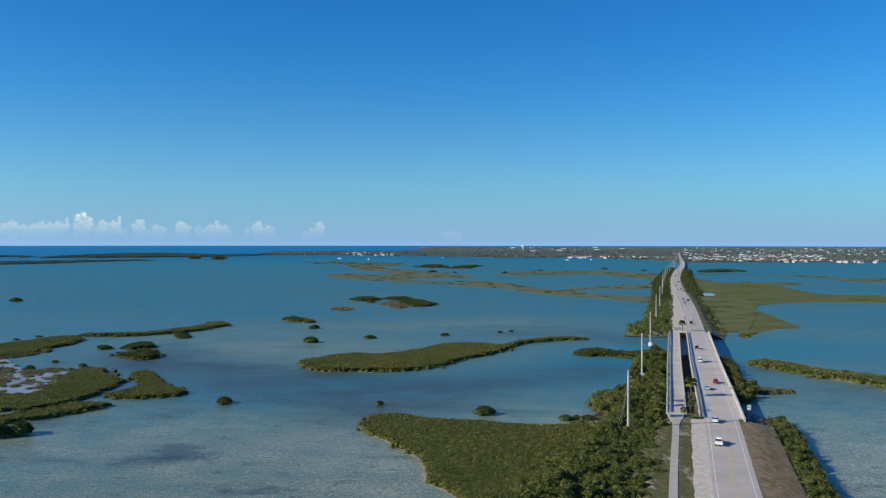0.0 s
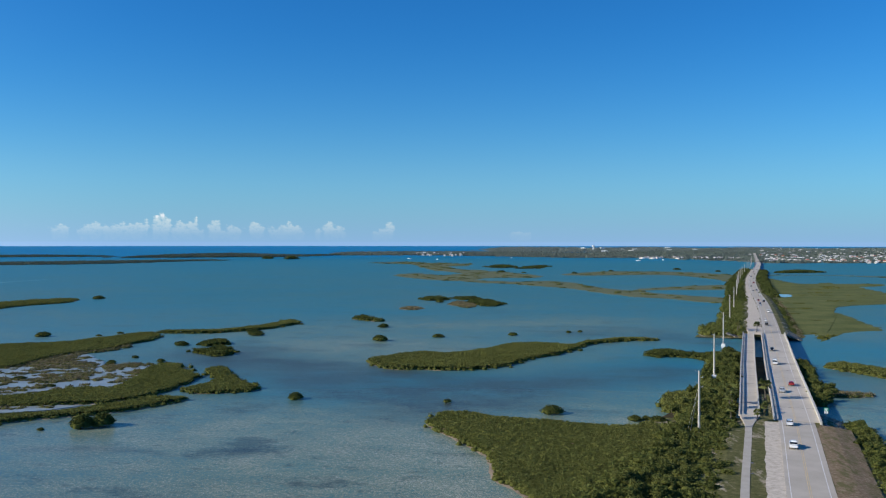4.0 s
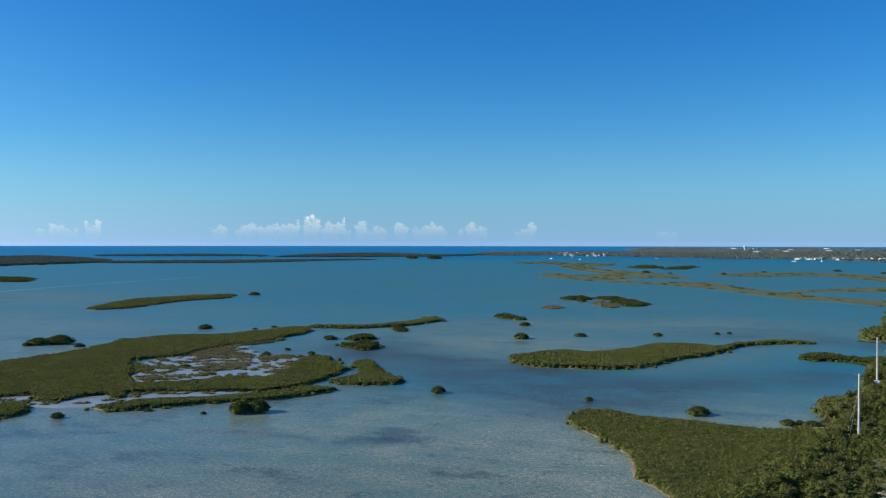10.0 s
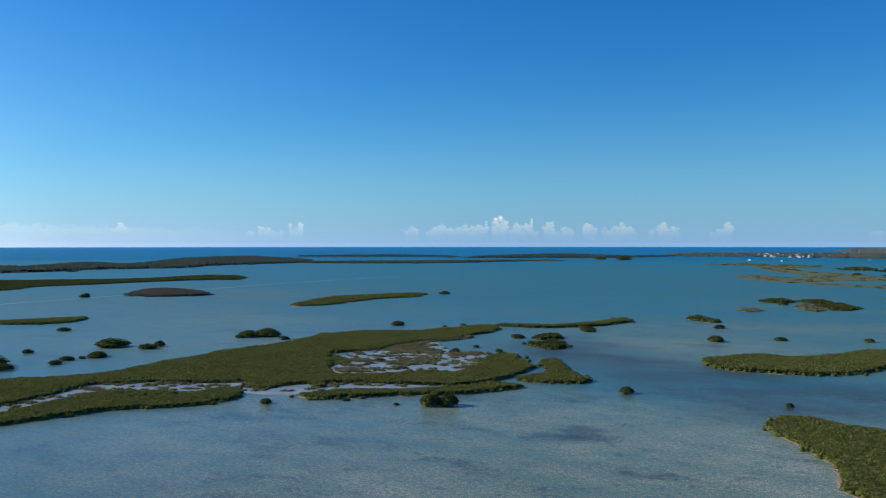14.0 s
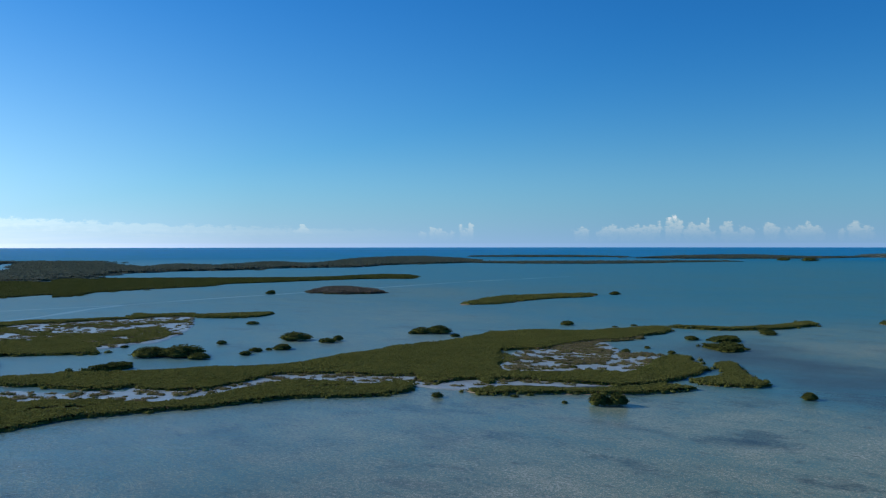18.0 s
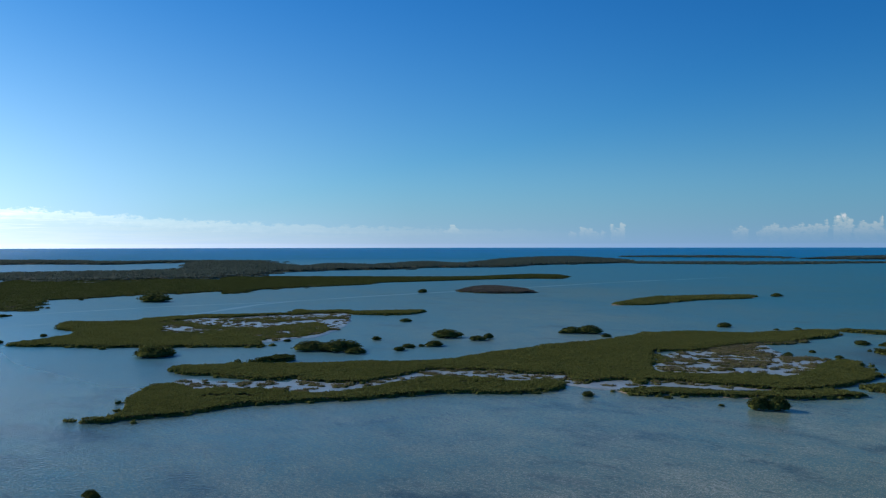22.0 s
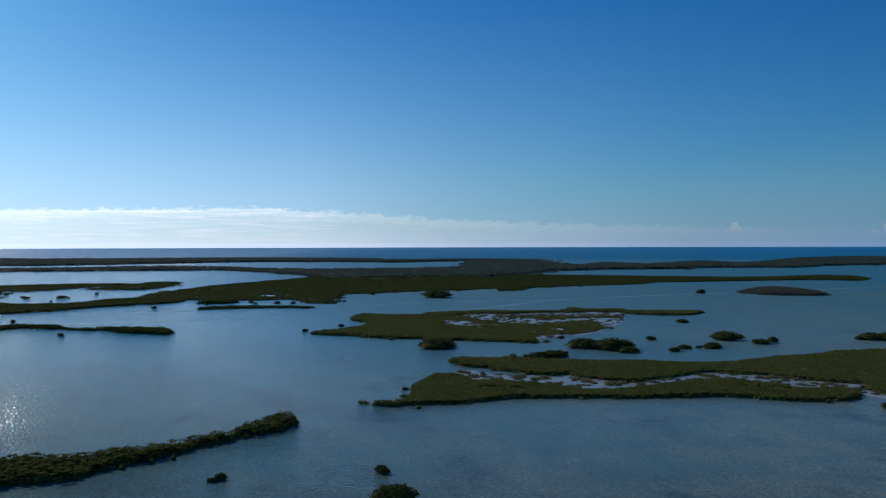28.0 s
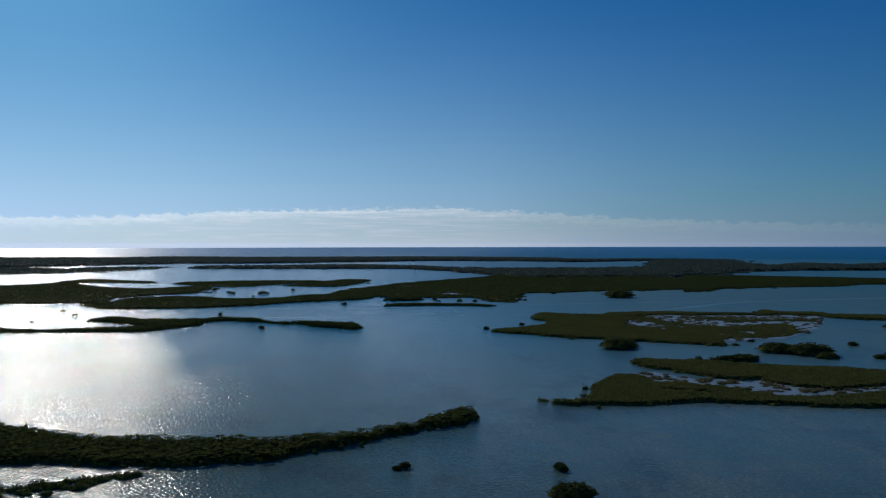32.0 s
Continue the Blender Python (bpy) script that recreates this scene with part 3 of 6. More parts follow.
def key(across, h, rows, label, mat=None, gap=1.9, leaves=46, leaf=0.34, rough=1.6, fill=1.0, ground=None, category="mangrove island", step=2.5, patch=0.06, hearts=True, bare=False, wild=0.12, beach=0.3, top=None, stray=0.26):
    """One mangrove island: a low marl shore and a closed canopy of small crowns."""
    SEED[0] += 1
    h = h or 1.1
    rng = np.random.default_rng(SEED[0])
    ring = outline(rows, across, rough, rng, step)
    x, y = ring.mean(0)
    e = thing("mangrove_island", pose(0, 0, 0), label, category)
    if not bare:
        way = np.roll(ring, -1, 0) - np.roll(ring, 1, 0)
        way = np.column_stack([way[:, 1], -way[:, 0]]) / (np.linalg.norm(way, axis=1, keepdims=True) + 1e-6)
        turned = np.sum(ring[:, 0] * np.roll(ring[:, 1], -1) - np.roll(ring[:, 0], -1) * ring[:, 1]) > 0
        slab("shore", ring + way * (beach if turned else -beach), -0.07, top or 0.06 + 0.011 * (SEED[0] % 17), ground or SHORE, e)
    p = scatter(rng, ring, gap)
    p = p[dry(p)]
    if fill < 1.0:
        w = np.array([noise.noise((a * patch, b * patch * 1.7, 5.0)) for a, b in p]) + rng.uniform(-0.25, 0.25, len(p))
        p = p[w > np.quantile(w, 1 - fill)] if len(p) else p
    run = np.concatenate([[0], np.cumsum(np.linalg.norm(np.roll(ring, -1, 0) - ring, axis=1))])
    where = np.arange(0, run[-1], gap * 0.7)
    shut = np.concatenate([ring, ring[:1]])
    edge = np.column_stack([np.interp(where, run, shut[:, i]) for i in (0, 1)])
    edge = edge + rng.normal(0, 0.4, edge.shape) * gap * np.where(rng.random((len(edge), 1)) < stray, rng.uniform(2.0, 5.0, (len(edge), 1)), 1.0)
    p = np.concatenate([p, edge]) if fill >= 1.0 else p
    if not len(p):
        return e
    tall = np.array([1.0 + 0.26 * noise.noise((a * 0.06, b * 0.06, 1.0)) + 0.14 * noise.noise((a * 0.25, b * 0.25, 2.0)) for a, b in p])
    up = 0.8 * h * tall * rng.uniform(0.97 - wild, 0.97 + wild * 1.2, len(p))
    if fill >= 1.0:
        up[-len(edge):] *= rng.uniform(0.55, 1.0, len(edge))
    rest = np.where(np.arange(len(p)) < len(p) - (len(edge) if fill >= 1.0 else 0), 0.74, 0.0) if fill >= 1.0 else np.zeros(len(p))
    c = np.column_stack([p, swell(p[:, 0], p[:, 1]) + 0.05 + rest * up])
    size = gap * rng.uniform(0.85, 1.35, len(p))
    deep = rest == 0
    co, tr, core = np.zeros((0, 3)), np.zeros((0, 3), int), np.zeros(0, bool)
    for some, skirt in ((~deep, False), (deep, True)):
        if some.any():
            co2, tr2, core2 = foliage(rng, c[some], size[some], (up * (1 - rest))[some], leaves, leaf, skirt=skirt)
            co, tr, core = np.concatenate([co, co2]), np.concatenate([tr, tr2 + len(co)]), np.concatenate([core, core2])
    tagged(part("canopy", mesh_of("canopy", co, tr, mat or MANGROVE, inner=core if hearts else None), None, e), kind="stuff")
    return e


# ---- water and sky ----
def water():
    ang = np.radians(np.concatenate([np.arange(-52, 140, 0.8), np.arange(140, 308, 4.0)]))
    rad = 4.0 * 1.016 ** np.arange(480)
    rad = np.append(rad[rad < 4880], 4900.0)
    A, R = np.meshgrid(ang, rad)
    X, Y = -np.sin(A) * R, np.cos(A) * R
    co = np.column_stack([X.ravel(), Y.ravel(), swell(X, Y).ravel()])
    n, m = len(rad), len(ang)
    i, j = np.meshgrid(np.arange(n - 1), np.arange(m), indexing="ij")
    k = (j + 1) % m
    q = np.stack([i * m + j, (i + 1) * m + j, (i + 1) * m + k, i * m + k], -1).reshape(-1, 4)
    me = mesh_of("water", co, q, WATER, quads=True)
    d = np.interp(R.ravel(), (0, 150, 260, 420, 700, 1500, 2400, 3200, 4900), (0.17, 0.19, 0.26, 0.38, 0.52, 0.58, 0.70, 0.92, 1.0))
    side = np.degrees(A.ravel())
    # depth tone also shifted by bearing, painting in the dimness towards the sun
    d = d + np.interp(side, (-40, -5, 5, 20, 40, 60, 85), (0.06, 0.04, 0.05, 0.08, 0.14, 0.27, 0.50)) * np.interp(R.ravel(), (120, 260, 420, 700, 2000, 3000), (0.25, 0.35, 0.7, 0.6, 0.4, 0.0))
    x, y = co[:, 0], co[:, 1]

    def near(path, wide):
        best = np.full(len(x), 9e9)
        for (ax, ay), (bx, by) in zip(path, path[1:]):
            t = np.clip(((x - ax) * (bx - ax) + (y - ay) * (by - ay)) / ((bx - ax) ** 2 + (by - ay) ** 2), 0, 1)
            best = np.minimum(best, np.hypot(x - ax - t * (bx - ax), y - ay - t * (by - ay)))
        return np.exp(-(best / wide) ** 2)

    d += 0.20 * near(((230, 430), (140, 440), (100, 400), (60, 340), (0, 320), (-50, 325), (-95, 330)), 42)
    d += 0.12 * near(((-60, 300), (-20, 340), (60, 360)), 30)
    d -= 0.10 * near(((-60, 380), (-120, 480), (-60, 560), (60, 560)), 60)
    weed = 1.6 * near(((-135, 400), (-124, 374), (-100, 360), (-76, 343), (-51, 315), (-26, 284)), 30) + 1.5 * near(((-54, 336), (-21, 315), (6, 314), (28, 335), (62, 355)), 24)
    weed += 0.9 * near(((39, 509), (77, 520), (94, 480), (112, 470)), 22) + 0.5 * near(((115, 350), (128, 315), (150, 300)), 25)
    weed += 1.3 * near(((-70, 212), (-65, 217)), 3.6) + 1.2 * near(((-176, 178), (-171, 183)), 2.6) + 0.6 * near(((-125, 212), (-100, 214)), 3.5)
    weed += 0.5 * near(((-116, 131), (-108, 133)), 3.0) + 0.9 * near(((-279, 50), (-258, 55), (-236, 64), (-220, 71)), 8)
    # paler mid-lagoon band: sky sheen painted in as a shallower tone
    d -= 0.17 * np.interp(side, (25, 40, 65, 80), (0, 1, 1, 0)) * np.interp(R.ravel(), (330, 450, 900, 1300), (0, 1, 1, 0))
    # dimness of backlit water towards the west, painted in through the weed mask
    weed += np.interp(side, (-15, 0, 20, 45, 65, 85), (0.0, 0.15, 0.36, 0.68, 0.9, 1.05)) * np.interp(R.ravel(), (0, 150, 330, 480), (1.0, 1.0, 0.75, 0.0))
    chop = np.interp(side, (70, 92), (1, 0)) * np.interp(R.ravel(), (0, 200, 400, 900), (0.10, 0.16, 0.36, 0.5))
    wind = np.interp(side, (55, 85, 95), (0.35, 1.0, 1.3)) * np.interp(R.ravel(), (150, 260), (0.75, 1.0))
    me.attributes.new("wind", "FLOAT", "POINT").data.foreach_set("value", wind.astype(np.float32))
    me.attributes.new("weed", "FLOAT", "POINT").data.foreach_set("value", np.clip(weed, 0, 1.6).astype(np.float32))
    me.attributes.new("chop", "FLOAT", "POINT").data.foreach_set("value", chop.astype(np.float32))
    a = me.attributes.new("depth", "FLOAT", "POINT")
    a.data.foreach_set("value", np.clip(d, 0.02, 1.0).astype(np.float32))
    # wind chop takes the gloss off the open sea; the sheltered western bays stay glossier
    gloss = np.interp(side, (-52, -8, 20, 35, 62, 80, 90, 140), (0.2, 0.2, 0.36, 0.8, 0.95, 0.7, 0.33, 0.27)) * np.interp(R.ravel(), (0, 200, 330, 480, 900, 2300), (0.25, 0.3, 0.6, 1.0, 1.0, 0.8))
    gloss = gloss * (1 + np.interp(R.ravel(), (2300, 3000), (0, 1)) * (np.interp(side, (80, 97), (0.08, 0.4)) - 1))
    me.attributes.new("gloss", "FLOAT", "POINT").data.foreach_set("value", gloss.astype(np.float32))
    ob = new("water", me)
    tagged(ob, "shallow clear lagoon water over pale marl and seagrass", "water", kind="structure")


def backdrop():
    az = np.radians(np.arange(-48, 136, 0.2))
    el = np.concatenate([np.arange(-0.9, 3.6, 0.1), np.arange(3.7, 20.01, 0.4)])
    A, E = np.meshgrid(az, el)
    R = 4870.0
    co = np.column_stack([(-np.sin(A) * R).ravel(), (np.cos(A) * R).ravel(), (52 + R * np.tan(np.radians(E))).ravel()])
    n, m = len(el), len(az)
    i, j = np.meshgrid(np.arange(n - 1), np.arange(m - 1), indexing="ij")
    q = np.stack([i * m + j, i * m + j + 1, (i + 1) * m + j + 1, (i + 1) * m + j], -1).reshape(-1, 4)
    me = mesh_of("backdrop", co, q, cloud_material(), quads=True)
    deg, up = np.degrees(A).ravel(), E.ravel()
    rng = np.random.default_rng(11)
    dens = -0.75 + 0.75 * np.exp(-((up - 1.0) / 0.55) ** 2) * np.interp(deg, (-10, 8, 14, 30, 50), (0, 0.55, 1, 1, 0.7))
    fade = np.clip((up - 0.45) / 1.2, 0, 1) ** 1.3 * 0.9 + 0.06
    # cumulus: bearing, half width, top; each a few heads grown together on a flat base
    for b, w, t in ((28.6, 0.5, 1.5), (26.6, 1.0, 1.65), (24.7, 0.8, 1.9), (22.9, 0.9, 2.25), (21.3, 0.6, 2.0), (19.5, 0.5, 1.8), (18.4, 0.4, 1.5), (16.8, 0.6, 1.7),
                    (15.6, 0.4, 1.5), (14.5, 0.4, 1.75), (12.0, 0.8, 1.75), (8.1, 0.5, 1.75), (36.2, 0.9, 1.75), (38.3, 0.7, 1.5), (47.0, 0.4, 1.7), (-0.5, 0.5, 1.1), (97.2, 0.9, 1.75)):
        for k in range(10):
            bb, rr = b + rng.normal(0, 0.75) * w, rng.uniform(0.14, 0.32)
            tt = 0.74 + (t - 1.02) * (1.0 if k == 0 else rng.uniform(0.35, 0.95) * math.exp(-((bb - b) / w) ** 2 * 0.6)) - rr
            lobe = 1.0 - ((deg - bb) / rr) ** 2 - (np.where(up > tt, (up - tt) / rr, (tt - up) / (tt - 0.35 + 0.3))) ** 2
            dens = np.maximum(dens, np.clip(lobe, -1, 0.6) * 0.9)
    # the long bank of cloud towards the sun
    top = np.interp(deg, (40, 52, 60, 66, 72, 78, 84, 92, 97, 103, 135), (1.0, 1.2, 1.45, 1.7, 2.15, 2.45, 2.4, 2.2, 1.9, 1.7, 1.6))
    bank = np.interp(deg, (38, 50, 60, 72, 78, 95, 102, 120), (0.0, 0.18, 0.38, 0.72, 0.85, 0.85, 0.7, 0.6))
    haze = np.exp(-np.maximum(up, 0) / 4.2) * 0.88
    haze = np.where(up < 0.05, 1.0, haze) * np.clip((13.8 - up) / 9.0, 0, 1)
    pale = np.interp(deg, (25, 45, 60, 75, 110), (0, 0.3, 0.58, 0.82, 1.0)) * np.clip((19.8 - up) / 18.0, 0, 1) ** 1.6
    haze = np.maximum(haze, 0.85 * pale * (up > 0) * 1.0)
    dens = np.where(up > 4.0, -2, dens)
    glow = np.interp(deg, (-48, 20, 50, 65, 75, 95, 110), (0.95, 1.0, 1.2, 1.65, 2.15, 2.75, 3.0)) * np.interp(up, (0, 3, 20), (1.0, 1.0, 0.7))
    for name, v in (("cloud", dens), ("haze", haze), ("glow", glow), ("pale", pale), ("fade", fade), ("rise", top - up), ("bank", bank)):
        me.attributes.new(name, "FLOAT", "POINT").data.foreach_set("value", v.astype(np.float32))
    uv = me.uv_layers.new(name="UVMap")
    loop = np.zeros(len(me.loops), np.int32)
    me.loops.foreach_get("vertex_index", loop)
    uv.data.foreach_set("uv", np.column_stack([deg[loop] * 1.25, up[loop] * 1.7]).astype(np.float32).ravel())
    ob = new("backdrop", me)
    ob.visible_shadow = False
    tagged(ob, "low white clouds and pale haze along the horizon", "sky", kind="structure")


water()
backdrop()

# ---- the road's line ----
ROAD_Y = (-320, 40, 171, 249, 368, 455, 593, 733, 904, 1095, 1342, 1693, 2166, 2932, 3623)
ROAD_X = (-72, 24, 58.9, 80.6, 112, 135.4, 172, 208, 249.5, 298, 366, 468, 602, 808, 991)


def cx(y):
    i = int(np.clip(np.searchsorted(ROAD_Y, y) - 1, 0, len(ROAD_Y) - 2))
    h = ROAD_Y[i + 1] - ROAD_Y[i]
    s = (y - ROAD_Y[i]) / h

    def slope(k):
        a, b = max(k - 1, 0), min(k + 1, len(ROAD_Y) - 1)
        return (ROAD_X[b] - ROAD_X[a]) / (ROAD_Y[b] - ROAD_Y[a])
    m0, m1 = slope(i) * h, slope(i + 1) * h
    return (2 * s ** 3 - 3 * s ** 2 + 1) * ROAD_X[i] + (s ** 3 - 2 * s ** 2 + s) * m0 + (3 * s ** 2 - 2 * s ** 3) * ROAD_X[i + 1] + (s ** 3 - s ** 2) * m1


def at(y, o, z=0.0):
    """A place beside the road: y along it, o metres to its right, z up."""
    dx = (cx(y + 1) - cx(y - 1)) / 2
    k = math.hypot(1, dx)
    px, py = cx(y) + o / k, y - o * dx / k
    return Vector((px, py, z + float(swell(px, py))))


def turn(y):
    return math.degrees(math.atan2(-(cx(y + 1) - cx(y - 1)) / 2, 1))


def ribbon(y0, y1, o0, o1, z0, z1, step=6.0, wave=0.0):
    """A strip along the road with a top at z1 and sides down to z0."""
    bm = bmesh.new()
    n = max(2, int((y1 - y0) / step) + 1)
    rows = []
    for y in np.linspace(y0, y1, n):
        a = o0(y) if callable(o0) else o0
        b = o1(y) if callable(o1) else o1
        a += wave * (noise.noise((y * 0.06, 1.3, 0.5)) + 0.7 * noise.noise((y * 0.4, 4.4, 0.5)))
        b += wave * (noise.noise((y * 0.06, 2.2, 7.5)) + 0.7 * noise.noise((y * 0.4, 5.1, 7.5)))
        rows.append([bm.verts.new(at(y, o, z)) for o, z in ((a, z0), (a, z1), (b, z1), (b, z0))])
    for p, q in zip(rows, rows[1:]):
        for i in range(3):
            bm.faces.new((p[i], p[i + 1], q[i + 1], q[i]))
    bm.faces.new(rows[0])
    bm.faces.new(rows[-1][::-1])
    bmesh.ops.recalc_face_normals(bm, faces=bm.faces)
    return bm


def profile(y0, y1, shape, step=8.0, rough=0.8):
    """Ground along the road: shape(y) gives pairs of offset and height, left to right."""
    bm = bmesh.new()
    last = None
    for y in np.linspace(y0, y1, int((y1 - y0) / step) + 1):
        row = []
        for i, (o, z) in enumerate(shape(y)):
            k = rough * noise.noise((y * 0.07, i * 3.1, 1.5)) * (1.6 if z < 0.5 else 0.4)
            row.append(bm.verts.new(at(y, o + k, z)))
        if last:
            for i in range(len(row) - 1):
                bm.faces.new((last[i], last[i + 1], row[i + 1], row[i]))
        last = row
    bmesh.ops.recalc_face_normals(bm, faces=bm.faces)
    if bm.faces[0].normal.z < 0:
        bmesh.ops.reverse_faces(bm, faces=bm.faces)
    return bm


def setting(name, bm, mat, label, category):
    return tagged(part(name, bm, mat, None), label, category, kind="structure")


# ---- causeway ----
def south_shape(y):
    k = min(1.0, max(0.0, (252 - y) / 14)) * 0.8 + 0.2
    return ((-46, -0.6), (-38, 0.6 * k), (-24, 1.5 * k), (-17, 2.70 * k), (-9, 2.74), (6.5, 2.74), (9.0, 2.55), (13.5, 1.8 * k + 0.2), (19.5, 0.25), (22, -0.6))


def north_shape(y):
    k = float(np.interp(y, (484, 510), (0.3, 1.0)))
    left = float(np.interp(y, (484, 530, 600, 900, 1500, 2000), (-40, -37, -30, -26, -24, -22)))
    return ((left - 3, -0.6), (left, 0.3), (-20, 1.6 * k), (-16, 2.7 * k), (7.5, 2.75), (10, 2.0 * k), (13.5, 0.5), (16, -0.6))


setting("ground", profile(-320, 256, south_shape), GRASS, "dry grassy causeway ground beside the road", "ground")
setting("ground", profile(482, 1700, north_shape, 12), GRASS, "grassy causeway ground beyond the bridges", "ground")
setting("road", ribbon(-320, 252, -4.6, 4.9, 2.2, 2.86), ASPHALT, "pale sun-bleached two-lane asphalt highway", "road")
setting("road", ribbon(486, 1700, lambda y: -4.6, lambda y: 4.9, 2.2, 2.86, 10), ASPHALT, "pale two-lane asphalt highway running to the far town", "road")
setting("gravel_shoulder", ribbon(-320, 247, -8.2, -3.9, 2.3, 2.775, 1.6, 0.5), GRAVEL, "white crushed limerock shoulder beside the highway", "gravel")
setting("gravel_shoulder", ribbon(488, 1000, lambda y: float(np.interp(y, (488, 560, 760, 1000), (-13.5, -13, -11, -8))), -4.6, 2.3, 2.83, 4.0, 1.2), GRAVEL, "pale worn old roadbed beside the highway", "gravel")
setting("gravel_shoulder", ribbon(1000, 1660, -8, -4.6, 2.3, 2.83, 8.0, 1.0), GRAVEL, "pale gravel strip beside the far highway", "gravel")
setting("pavement", ribbon(-320, 256, lambda y: float(np.interp(y, (0, 240, 256), (-13.3, -13.4, -15.2))), lambda y: float(np.interp(y, (0, 240, 256), (-11.55, -11.6, -9.4))), 2.2, 2.80), PATH, "narrow grey asphalt cycle path", "path")
setting("bank", profile(-320, 246, lambda y: ((5.0, 2.82), (7.4, 2.80), (9.5, 2.68), (13.9, 2.05)), 4, 0.4), DIRT, "bare brown earth bank sloping to the hedge", "ground")
for o0, o1, mat, y0, y1, lab in ((-3.78, -3.62, LINE_WHITE, -320, 1690, "white edge line"), (3.62, 3.78, LINE_WHITE, -320, 1690, "white edge line"),
                            (-0.26, -0.10, LINE_YELLOW, -320, 1690, "faded double yellow centre line"), (0.10, 0.26, LINE_YELLOW, -320, 1690, "faded double yellow centre line")):
    setting("road_marking", ribbon(y0, y1, o0, o1, 2.865, 2.872, 8.0), mat, lab + " painted on the highway", "road marking")


# ---- bridges ----
def bridge(name, y0, y1, left, right, top, mat, label):
    e = thing(name, pose(0, 0, 0), label, "bridge")
    part("deck", ribbon(y0, y1, left, right, top - 0.55, top), mat, e)
    for o in np.linspace(left + 0.9, right - 0.9, 4):
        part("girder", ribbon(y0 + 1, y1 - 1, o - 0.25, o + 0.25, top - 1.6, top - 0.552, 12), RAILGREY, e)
    bays = 12
    for i in range(1, bays):
        y = y0 + (y1 - y0) * i / bays
        bm = bmesh.new()
        box(bm, left + 0.3, right - 0.3, -0.6, 0.6, top - 2.4, top - 1.6)
        for o in (left + 1.2, (left + right) / 2, right - 1.2):
            tube(bm, (o, 0, -1.5), (o, 0, top - 2.3), 0.45, 0.45, 8)
        bmesh.ops.transform(bm, verts=bm.verts, matrix=Matrix.Translation(at(y, 0)) @ pose(0, 0, 0, 0, 0, turn(y)))
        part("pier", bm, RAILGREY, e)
        part("expansion_joint", ribbon(y - 0.11, y + 0.11, left + 0.45, right - 0.45, top + 0.003, top + 0.010, 1), JOINT, e, "dark expansion joint")
    return e


def rail(e, y0, y1, o, top, solid, mat, gap=2.6):
    """A concrete bridge rail: kerb, posts and a beam, or a solid parapet."""
    if solid:
        part("parapet", ribbon(y0, y1, o - 0.22, o + 0.22, top, top + 0.86), mat, e, "pale concrete parapet")
        part("coping", ribbon(y0, y1, o - 0.27, o + 0.27, top + 0.862, top + 0.98), mat, e)
        return
    part("kerb", ribbon(y0, y1, o - 0.25, o + 0.25, top, top + 0.25), mat, e)
    part("beam", ribbon(y0, y1, o - 0.17, o + 0.17, top + 0.72, top + 1.02), mat, e)
    bm = bmesh.new()
    box(bm, -0.16, 0.16, -0.28, 0.28, top + 0.25, top + 0.72)
    me = bpy.data.meshes.new("post")
    bm.to_mesh(me)
    bm.free()
    me.materials.append(mat)
    for y in np.arange(y0 + 0.4, y1, gap):
        p = part("post", me, None, e)
        p.matrix_basis = Matrix.Translation(at(y, o)) @ pose(0, 0, 0, 0, 0, turn(y))


new_bridge = bridge("road_bridge", 250, 488, -5.9, 6.7, 2.90, DECK, "concrete two-lane highway bridge with pale parapets")
rail(new_bridge, 249, 489, -5.65, 2.90, False, CONCRETE)
rail(new_bridge, 246, 489, 6.45, 2.90, True, CONCRETE)
for o0, o1, mat, lab in ((-3.78, -3.62, LINE_WHITE, ""), (3.62, 3.78, LINE_WHITE, ""), (-0.26, -0.10, LINE_YELLOW, ""), (0.10, 0.26, LINE_YELLOW, "")):
    part("deck_line", ribbon(250, 488, o0, o1, 2.905, 2.912, 8.0), mat, new_bridge)
setting("ground", ribbon(293, 405, -9.3, -6.0, -0.5, 0.5, 6, 0.1), MUD, "dark brown strip in the gap between the two bridges", "ground")
setting("ground", ribbon(250, 293, -9.2, -6.1, -0.5, 2.6, 4, 0.2), GRASS, "narrow grass strip between the two bridges", "ground")
old_bridge = bridge("old_bridge", 254, 486, -15.4, -9.4, 2.88, DECK, "old narrow concrete bridge now carrying the cycle path")
rail(old_bridge, 254, 486, -15.15, 2.88, False, CONCRETE)
rail(old_bridge, 254, 486, -9.65, 2.88, False, CONCRETE)

far_bridge = thing("far_bridge", pose(0, 0, 0), "long low concrete bridge to the town", "bridge")
part("deck", ribbon(1695, 2330, -5.9, 6.7, 2.0, 2.9, 20), DECK, far_bridge)
for o in (-5.7, 6.5):
    part("parapet", ribbon(1695, 2330, o - 0.2, o + 0.2, 2.9, 3.8, 20), CONCRETE, far_bridge)
for y in range(1710, 2330, 30):
    bm = bmesh.new()
    box(bm, -5, 6, -0.7, 0.7, -1.5, 2.0)
    bmesh.ops.transform(bm, verts=bm.verts, matrix=Matrix.Translation(at(y, 0)) @ pose(0, 0, 0, 0, 0, turn(y)))
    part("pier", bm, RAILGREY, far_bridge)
setting("road", ribbon(2328, 3500, -4.6, 4.9, 4.0, 5.2, 30), ASPHALT, "far highway running through the town", "road")


